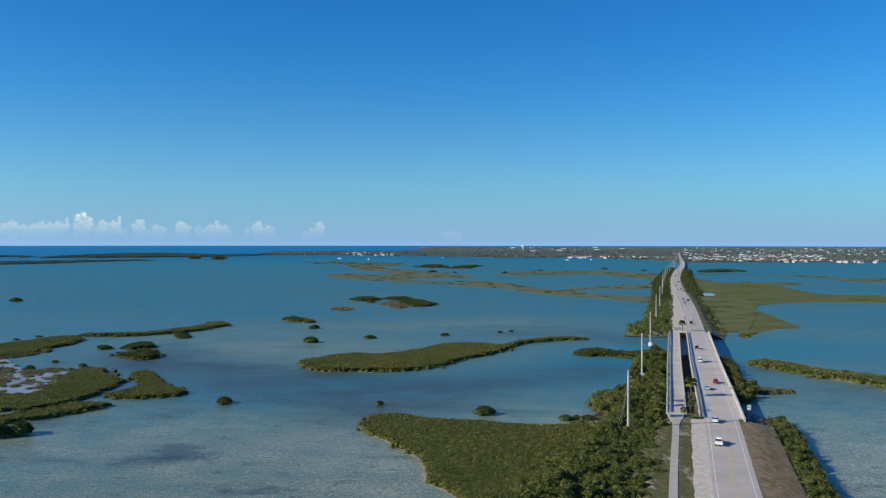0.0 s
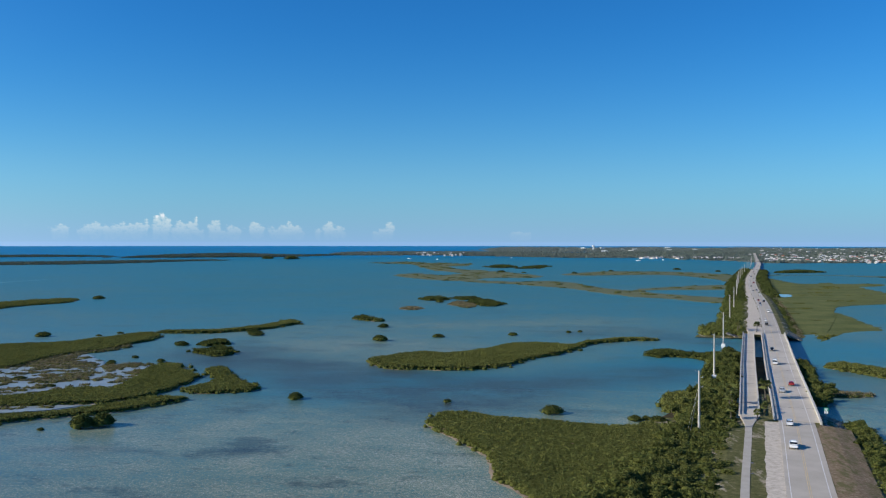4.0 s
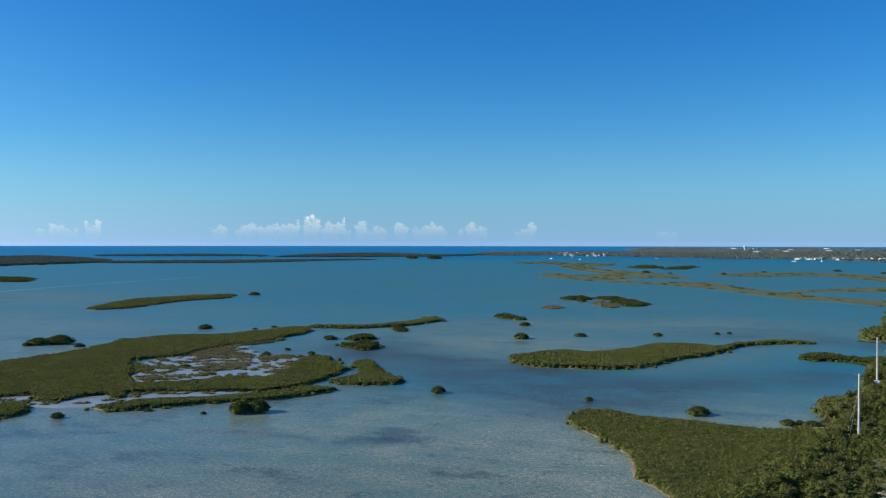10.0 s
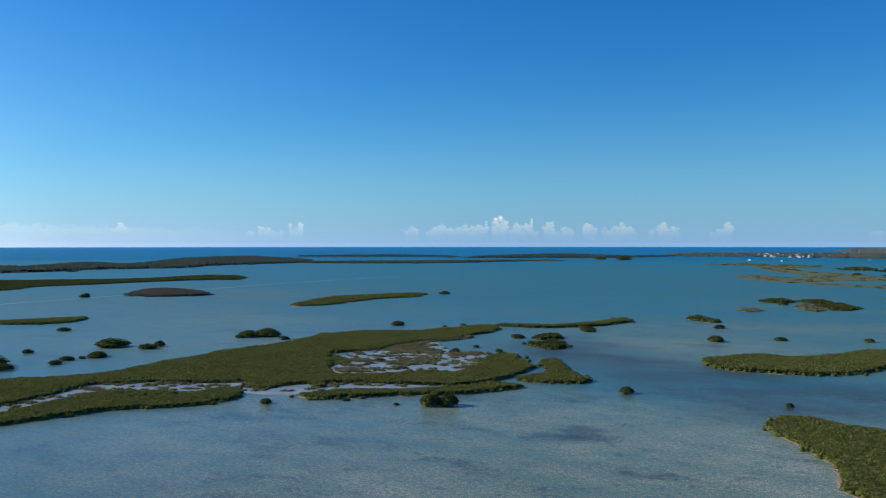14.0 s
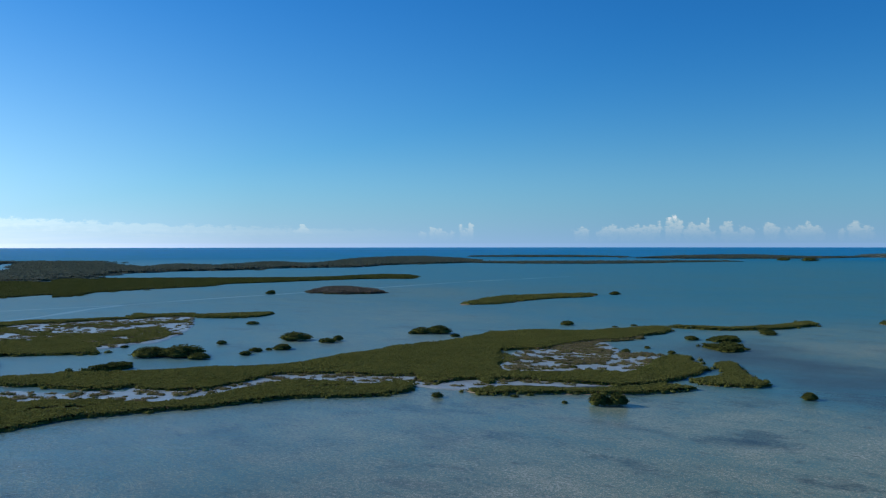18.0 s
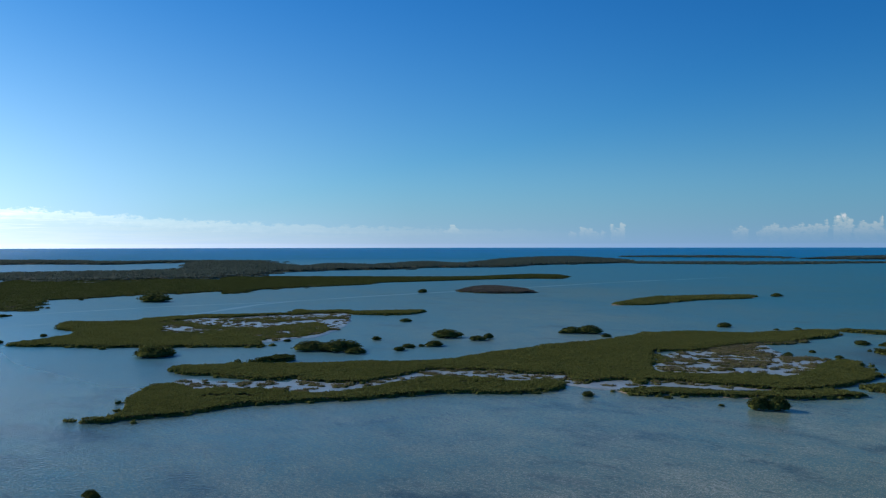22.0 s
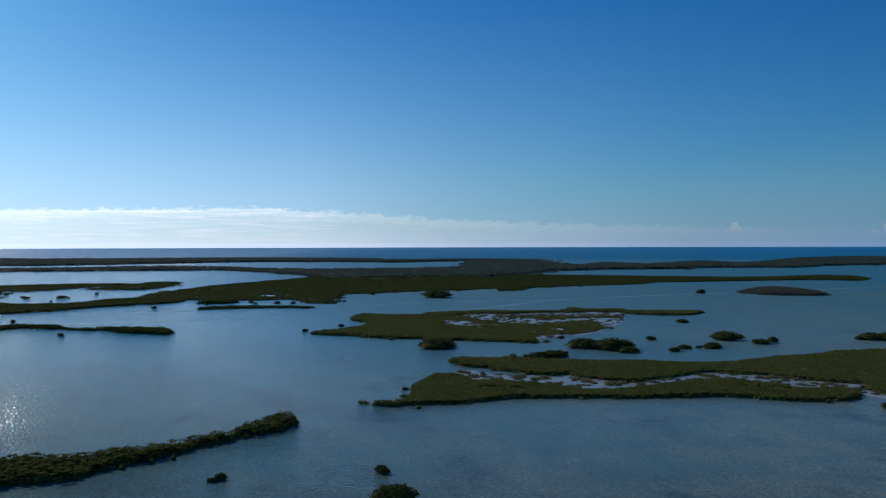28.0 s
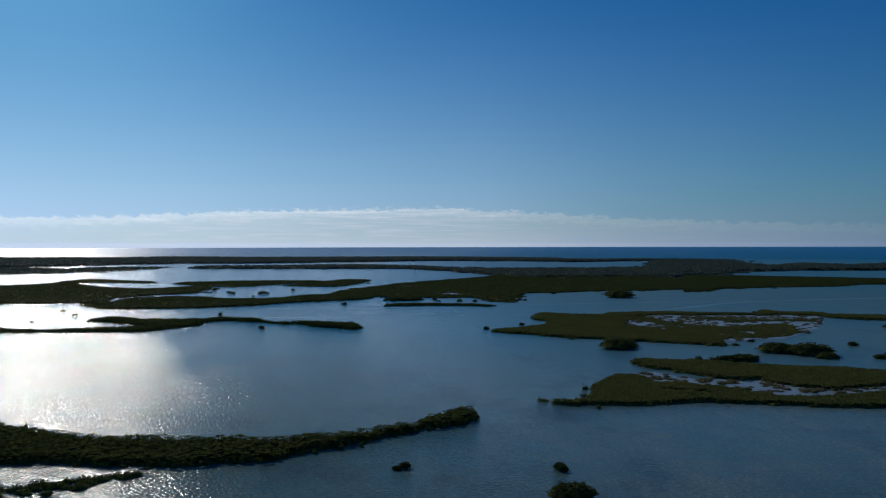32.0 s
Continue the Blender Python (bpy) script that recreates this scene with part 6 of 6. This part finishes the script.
def rubble(y0, y1, o0, o1, n, label):
    """Loose limestone blocks spilling down a bank."""
    rng = random.Random(n)
    co, fa = [], []
    for i in range(n):
        u = rng.random()
        p = at(rng.uniform(y0, y1), o0 + (o1 - o0) * u, 2.5 - 2.5 * u)
        r = rng.uniform(0.25, 0.75)
        k = len(co)
        for j in range(8):
            co.append((p.x + r * (1 if j & 1 else -1) * rng.uniform(0.5, 1), p.y + r * (1 if j & 2 else -1) * rng.uniform(0.5, 1), p.z + r * 0.6 * (1 if j & 4 else -1) * rng.uniform(0.5, 1)))
        for q in ((0, 2, 3, 1), (4, 5, 7, 6), (0, 1, 5, 4), (2, 6, 7, 3), (0, 4, 6, 2), (1, 3, 7, 5)):
            fa.append([k + x for x in q])
    tagged(new("rubble", mesh_of("rubble", co, fa, RIPRAP, quads=True)), label, "rubble", kind="stuff")


rubble(245, 263, 7.6, 15, 500, "grey limestone rubble below the bridge end")
rubble(484, 512, 7.5, 15, 420, "grey limestone rubble at the far bridge end")
rubble(484, 492, -24, -16, 200, "grey limestone rubble beside the old bridge")
rubble(60, 246, 5.0, 7.6, 500, "pale stones scattered along the road edge")
rubble(60, 246, -11.4, -9.4, 300, "pale stones scattered along the grass strip")


# ---- power line ----
def make_pole():
    e = thing("power_pole", pose(0, 0, 0), "tall pale concrete power pole with short insulator arms", "power pole", "poles along the causeway")
    bm = bmesh.new()
    tube(bm, (0, 0, -3), (0, 0, 16.6), 0.36, 0.24, 8)
    part("shaft", bm, POLEMAT, e)
    for z, o in ((16.2, 0), (14.6, 1), (13.2, 0), (12.0, 1)):
        bm = bmesh.new()
        x = 0.95 if o else -0.95
        tube(bm, (0, 0, z), (x, 0, z + 0.22), 0.07, 0.06, 6)
        for j in range(4):
            tube(bm, (x, 0, z + 0.16 + j * 0.09), (x, 0, z + 0.20 + j * 0.09), 0.13, 0.13, 8)
        part("insulator_arm", bm, STEEL, e, "grey insulator arm")
    bm = bmesh.new()
    tube(bm, (0, 0, 16.6), (0, 0, 17.2), 0.03, 0.02, 5)
    part("tip_rod", bm, STEEL, e)
    return e


pole = make_pole()
POLE_Y = (231, 328, 432, 577, 682, 825, 945, 1065, 1190, 1320, 1460, 1610, 1770, 1940, 2120, 2310)
for i, y in enumerate(POLE_Y):
    o = float(np.interp(y, (231, 430, 600, 700, 850, 1100, 2400), (-25.2, -24.2, -23.8, -21.8, -18.6, -15, -14)))
    ob = pole if i == 0 else copy_thing(pole, pose(0, 0, 0))
    ob.matrix_basis = Matrix.Translation(at(y, o, 2.0)) @ pose(0, 0, 0, 0, 0, turn(y))
    if i in (1, 2):
        f = thing("pole_footing", Matrix.Translation(at(y, o, 0)) @ pose(0, 0, 0, 0, 0, turn(y)), "white concrete pile cap at the foot of a power pole", "footing")
        bm = bmesh.new()
        box(bm, -0.9, 0.9, -0.9, 0.9, 1.0, 2.9, 0.08)
        part("cap", bm, WHITE, f)
        for a in (-0.6, 0.6):
            for b in (-0.6, 0.6):
                bm = bmesh.new()
                tube(bm, (a, b, -1.5), (a, b, 1.02), 0.2, 0.2, 8)
                part("pile", bm, RAILGREY, f)

for dx, dy in ((-2.4, -1.6), (-2.4, 1.6), (-3.2, 0.0)):
    bm = bmesh.new()
    tube(bm, (0, 0, 13.0), (dx, dy, -0.8), 0.02, 0.02, 5)
    part("guy_wire", bm, STEEL, pole, "thin steel guy wire")


# ---- vehicles ----
def vehicle(p, heading, paint, label, kind="car", scale=1.0):
    m, n, l, b = material("car_paint", 0.25, 0.0, 0.5)
    b.inputs["Coat Weight"].default_value = 0.5
    l.new(mix(n, l, maths(n, l, "MULTIPLY", noise_node(n, l, 2.0), 0.12), paint, tuple(c * 0.6 for c in paint)), b.inputs["Base Color"])
    e = thing("pickup_truck" if kind == "pickup" else kind, Matrix.Translation(p) @ pose(0, 0, 0, 0, 0, heading), label, kind, "traffic on the highway")
    long, wide = {"car": (4.6, 1.84), "pickup": (5.6, 2.0), "van": (5.3, 2.0)}[kind]
    long, wide = long * scale, wide * scale
    hl, hw = long / 2, wide / 2
    if kind == "pickup":
        low = ((-hl, 0.55), (-hl, 1.05), (hl - 1.55, 1.08), (hl - 0.1, 0.98), (hl, 0.80), (hl, 0.45))
        cab = ((-0.5, 1.06), (-0.35, 1.80), (0.85, 1.82), (1.55, 1.06))
    elif kind == "van":
        low = ((-hl, 0.45), (-hl, 1.15), (hl - 0.7, 1.15), (hl, 0.85), (hl, 0.40))
        cab = ((-hl + 0.05, 1.13), (-hl + 0.25, 2.05), (hl - 1.7, 2.08), (hl - 0.75, 1.13))
    else:
        low = ((-hl, 0.42), (-hl, 0.92), (-hl + 0.5, 1.0), (hl - 1.3, 0.98), (hl - 0.1, 0.80), (hl, 0.65), (hl, 0.38))
        cab = ((-hl + 0.45, 0.97), (-hl + 1.15, 1.48), (0.35, 1.50), (hl - 1.25, 0.96))

    def hull(shape, w, taper):
        bm = bmesh.new()
        rows = []
        for s in (-1, 1):
            top = max(z for _, z in shape)
            bot = min(z for _, z in shape)
            rows.append([bm.verts.new((s * (w - taper * (z - bot) / (top - bot)), y, z)) for y, z in shape])
        k = len(shape)
        bm.faces.new(rows[0])
        bm.faces.new(rows[1][::-1])
        for i in range(k):
            j = (i + 1) % k
            bm.faces.new((rows[0][i], rows[1][i], rows[1][j], rows[0][j]))
        bmesh.ops.recalc_face_normals(bm, faces=bm.faces)
        bmesh.ops.bevel(bm, geom=bm.edges[:], offset=0.06, segments=2, affect="EDGES")
        return bm
    part("body", hull(low, hw, 0.08), m, e)
    cabin = part("cabin", hull(cab, hw - 0.1, 0.20), m, e)
    part("glazing", hull([(y * 1.02 - 0.0, z - 0.08 if z > 1.2 else z + 0.07) for y, z in cab], hw - 0.085, 0.165), GLASS, cabin)
    if kind == "pickup":
        bm = bmesh.new()
        box(bm, -hw + 0.2, hw - 0.2, -hl + 0.15, -0.62, 1.06, 1.085)
        part("bed_liner", bm, RUBBER, e)
    for sx in (-1, 1):
        for y in (-hl + 0.95, hl - 0.95):
            bm = bmesh.new()
            tube(bm, (sx * (hw - 0.24), y, 0.34), (sx * (hw + 0.01), y, 0.34), 0.34, 0.34, 14)
            t = part("tyre", bm, RUBBER, e)
            bm = bmesh.new()
            tube(bm, (sx * (hw + 0.005), y, 0.34), (sx * (hw + 0.025), y, 0.34), 0.21, 0.19, 10)
            part("rim", bm, STEEL, t)
        bm = bmesh.new()
        box(bm, sx * hw * 0.72 - 0.2, sx * hw * 0.72 + 0.2, hl - 0.06, hl + 0.02, 0.62, 0.78)
        part("headlight", bm, LAMP, e)
        bm = bmesh.new()
        box(bm, sx * hw * 0.8 - 0.13, sx * hw * 0.8 + 0.13, -hl - 0.02, -hl + 0.05, 0.70, 0.90)
        part("tail_light", bm, TAIL, e)
    return e


def drive(y, side, paint, label, kind="car"):
    """side 1: northbound, in the lane to the right; -1: southbound."""
    on = 2.915 if 250 <= y <= 488 else 2.875
    vehicle(at(y, 1.85 * side, on), turn(y) + (0 if side > 0 else 180), paint, label, kind)


WHITE_CAR, SILVER, RED, BLACK, BLUE = (0.78, 0.78, 0.77), (0.45, 0.46, 0.47), (0.30, 0.02, 0.02), (0.02, 0.02, 0.022), (0.05, 0.09, 0.18)
drive(217, -1, WHITE_CAR, "white pickup truck driving on the highway", "pickup")
drive(244, -1, WHITE_CAR, "white car approaching the bridge end")
drive(313, 1, RED, "dark red car crossing the bridge")
drive(298, -1, SILVER, "silver car crossing the bridge")
drive(412, -1, BLACK, "dark car crossing the bridge")
drive(366, -1, WHITE_CAR, "white van crossing the bridge", "van")
drive(538, -1, BLACK, "dark pickup truck past the far bridge end", "pickup")
drive(566, -1, WHITE_CAR, "white car past the far bridge end")
for i, (y, s) in enumerate(((640, 1), (700, -1), (722, -1), (748, 1), (765, -1), (840, 1), (905, -1), (930, 1), (1010, -1), (1095, 1), (1130, -1), (1240, 1), (1290, -1), (1400, 1), (1520, -1), (1600, 1), (1800, -1), (1900, 1))):
    c = (WHITE_CAR, BLACK, SILVER, RED, BLUE)[(i * 7) % 5]
    drive(y, s, c, {0: "white", 1: "black", 2: "silver", 3: "dark red", 4: "dark blue"}[(i * 7) % 5] + " car far along the highway", "car" if i % 3 else "van")

# ---- sign at the bridge end ----
sign = thing("road_sign", Matrix.Translation(at(262, 8.9, 1.7)) @ pose(0, 0, 0, 0, 0, turn(262)) @ Matrix.Scale(0.72, 4), "green and white road sign on a steel post", "road sign")
bm = bmesh.new()
tube(bm, (0, 0, -1.2), (0, 0, 4.6), 0.06, 0.06, 6)
part("post", bm, STEEL, sign)
bm = bmesh.new()
box(bm, -0.95, 0.95, -0.09, -0.065, 3.2, 4.5, 0.01)
p = part("green_panel", bm, GREEN, sign, "green sign panel")
bm = bmesh.new()
for z, w in ((4.15, 0.6), (3.75, 0.7), (3.4, 0.45)):
    box(bm, -w, w, -0.10, -0.091, z - 0.09, z + 0.09)
part("lettering", bm, WHITE, p, "white unreadable lettering")
bm = bmesh.new()
box(bm, -0.75, 0.75, -0.09, -0.065, 2.1, 3.12, 0.01)
p = part("white_panel", bm, WHITE, sign, "white sign panel")
bm = bmesh.new()
for z, w in ((2.85, 0.45), (2.4, 0.5)):
    box(bm, -w, w, -0.10, -0.091, z - 0.06, z + 0.06)
part("lettering", bm, RUBBER, p, "black unreadable lettering")


# ---- the far town ----
def make_house(w, d, h, roof, wall, label, flat_top=False):
    e = thing("house", pose(0, 0, 0), label, "house", "houses of the far town")
    bm = bmesh.new()
    box(bm, -w / 2, w / 2, -d / 2, d / 2, -1.0, h)
    part("wall", bm, wall, e)
    bm = bmesh.new()
    if flat_top:
        box(bm, -w / 2 - 0.3, w / 2 + 0.3, -d / 2 - 0.3, d / 2 + 0.3, h, h + 0.7, 0.1)
    else:
        a = w / 2 + 0.8
        b = d / 2 + 0.8
        v = [bm.verts.new(q) for q in ((-a, -b, h), (a, -b, h), (a, b, h), (-a, b, h), (-a * 0.55, 0, h + d * 0.28), (a * 0.55, 0, h + d * 0.28))]
        for f in ((0, 1, 5, 4), (2, 3, 4, 5), (1, 2, 5), (3, 0, 4), (3, 2, 1, 0)):
            bm.faces.new([v[i] for i in f])
    part("roof", bm, roof, e)
    for x in np.arange(-w / 2 + 2.2, w / 2 - 1, 4.2):
        bm = bmesh.new()
        box(bm, x - 0.8, x + 0.8, -d / 2 - 0.06, -d / 2 + 0.02, h * 0.35, h * 0.75)
        part("window", bm, PANE, e)
    return e


HOUSES = [make_house(12, 9, 5.0, ROOF, WALL, "pale house with a white metal roof among trees"), make_house(9, 8, 4.6, ROOF, WHITE, "small white house with a white metal roof"),
          make_house(15, 10, 5.2, ROOF_GREY, WALL, "pale house with a grey roof among trees"), make_house(20, 12, 6.5, ROOF, WHITE, "long white flat-roofed building", True),
          make_house(14, 10, 6.0, ROOF_RED, WALL, "pale house with a red tile roof"), make_house(32, 16, 8.0, ROOF, WHITE, "large white flat-roofed block in the far town", True)]


def houses(b0, b1, r0, r1, n, mixture):
    """Bearings to the right of +y in degrees, and distances."""
    for i in range(n):
        b, r = radians(pick.uniform(b0, b1)), pick.uniform(r0, r1)
        x, y = r * math.sin(b), r * math.cos(b)
        if abs(x - cx(y)) < 16:
            x += 30
        plant(HOUSES, (x, y, float(swell(x, y)) + 0.4), 0.8, 0.9, math.degrees(-b) + pick.uniform(-35, 35), mixture[pick.randrange(len(mixture))])


houses(15.5, 24.0, 2500, 3400, 150, (0, 1, 1, 0, 2, 1, 1, 3, 0, 1, 1, 4))
houses(15.0, 27.5, 3400, 4500, 80, (0, 0, 1, 3, 1, 0, 2, 1))
houses(19.5, 28.5, 2480, 2650, 22, (0, 1, 2, 4, 1))
houses(8.2, 14.6, 2860, 3000, 36, (0, 1, 1, 2))
houses(-6.4, -3.0, 3180, 3650, 24, (0, 1, 1, 0))
houses(3.0, 13.0, 3900, 4500, 10, (3, 5, 5))

mast = thing("water_tower", (lambda x, y: Matrix.Translation((x, y, float(swell(x, y)))))(390, 4180), "white water tower on the far shore", "tower")
bm = bmesh.new()
tube(bm, (0, 0, 0), (0, 0, 14), 4.0, 3.4, 12)
part("stem", bm, WHITE, mast)
bm = bmesh.new()
tube(bm, (0, 0, 14), (0, 0, 17), 3.4, 7.5, 14)
tube(bm, (0, 0, 17), (0, 0, 23), 7.5, 7.0, 14)
part("tank", bm, WHITE, mast)


def boat(x, y, spin, size):
    e = thing("motor_boat", Matrix.Translation((x, y, float(swell(x, y)))) @ pose(0, 0, 0, 0, 0, spin), "small white motor boat on the blue water", "boat")
    bm = bmesh.new()
    low = [(-0.32, -1), (0.32, -1), (0.36, 0.3), (0, 1.15), (-0.36, 0.3)]
    a = [bm.verts.new((u * size * 0.75, v * size, -0.2)) for u, v in low]
    b = [bm.verts.new((u * size, v * size * 1.05, size * 0.28)) for u, v in low]
    bm.faces.new(a[::-1])
    bm.faces.new(b)
    for i in range(5):
        bm.faces.new((a[i], a[(i + 1) % 5], b[(i + 1) % 5], b[i]))
    part("hull", bm, HULL, e)
    bm = bmesh.new()
    box(bm, -0.22 * size, 0.22 * size, -0.4 * size, 0.25 * size, size * 0.28, size * 0.62, 0.05)
    part("cabin", bm, WHITE, e)


boat(-330, 2750, 70, 5.5)
boat(-230, 2650, 40, 5.0)
boat(370, 2560, 80, 6.0)
boat(455, 2640, 20, 5.0)
boat(-1, 2900, 100, 5.0)


# ---- slicks left by boats on the far water ----
SLICK = plain("smooth_water_slick", (0.05, 0.14, 0.165), (0.075, 0.17, 0.19), 0.3, scale=0.02, fine=0.3, relief=0.0, spec=0.35)


def slick(path, wide, label):
    bm = bmesh.new()
    pts = []
    for (ax, ay), (bx, by) in zip(path, path[1:]):
        k = max(2, int(math.hypot(bx - ax, by - ay) / 12))
        pts += [(ax + (bx - ax) * i / k, ay + (by - ay) * i / k) for i in range(k)]
    last = None
    for (ax, ay), (bx, by) in zip(pts, pts[1:]):
        d = math.hypot(bx - ax, by - ay)
        nx, ny = -(by - ay) / d, (bx - ax) / d
        w = wide * (0.6 + 0.8 * noise.noise((ax * 0.02, ay * 0.02, 2.0)))
        row = [bm.verts.new((ax + s * nx * w, ay + s * ny * w, 0.03)) for s in (-1, 1)]
        if last:
            bm.faces.new((last[0], last[1], row[1], row[0]))
        last = row
    bmesh.ops.recalc_face_normals(bm, faces=bm.faces)
    setting("water_slick", bm, SLICK, label, "water")


slick(((-550, 219), (-583, 290), (-630, 360), (-650, 410), (-660, 500), (-665, 624), (-672, 760), (-682, 932), (-664, 1210)), 4.0, "soft slick left by a boat across the lagoon")
slick(((-580, -5), (-570, 75), (-566, 168), (-560, 219)), 2.2, "soft slick left by a boat near the marsh")
slick(((-664, -4), (-650, 107), (-656, 200), (-662, 296), (-640, 454)), 2.6, "second soft slick left by a boat along the marsh")
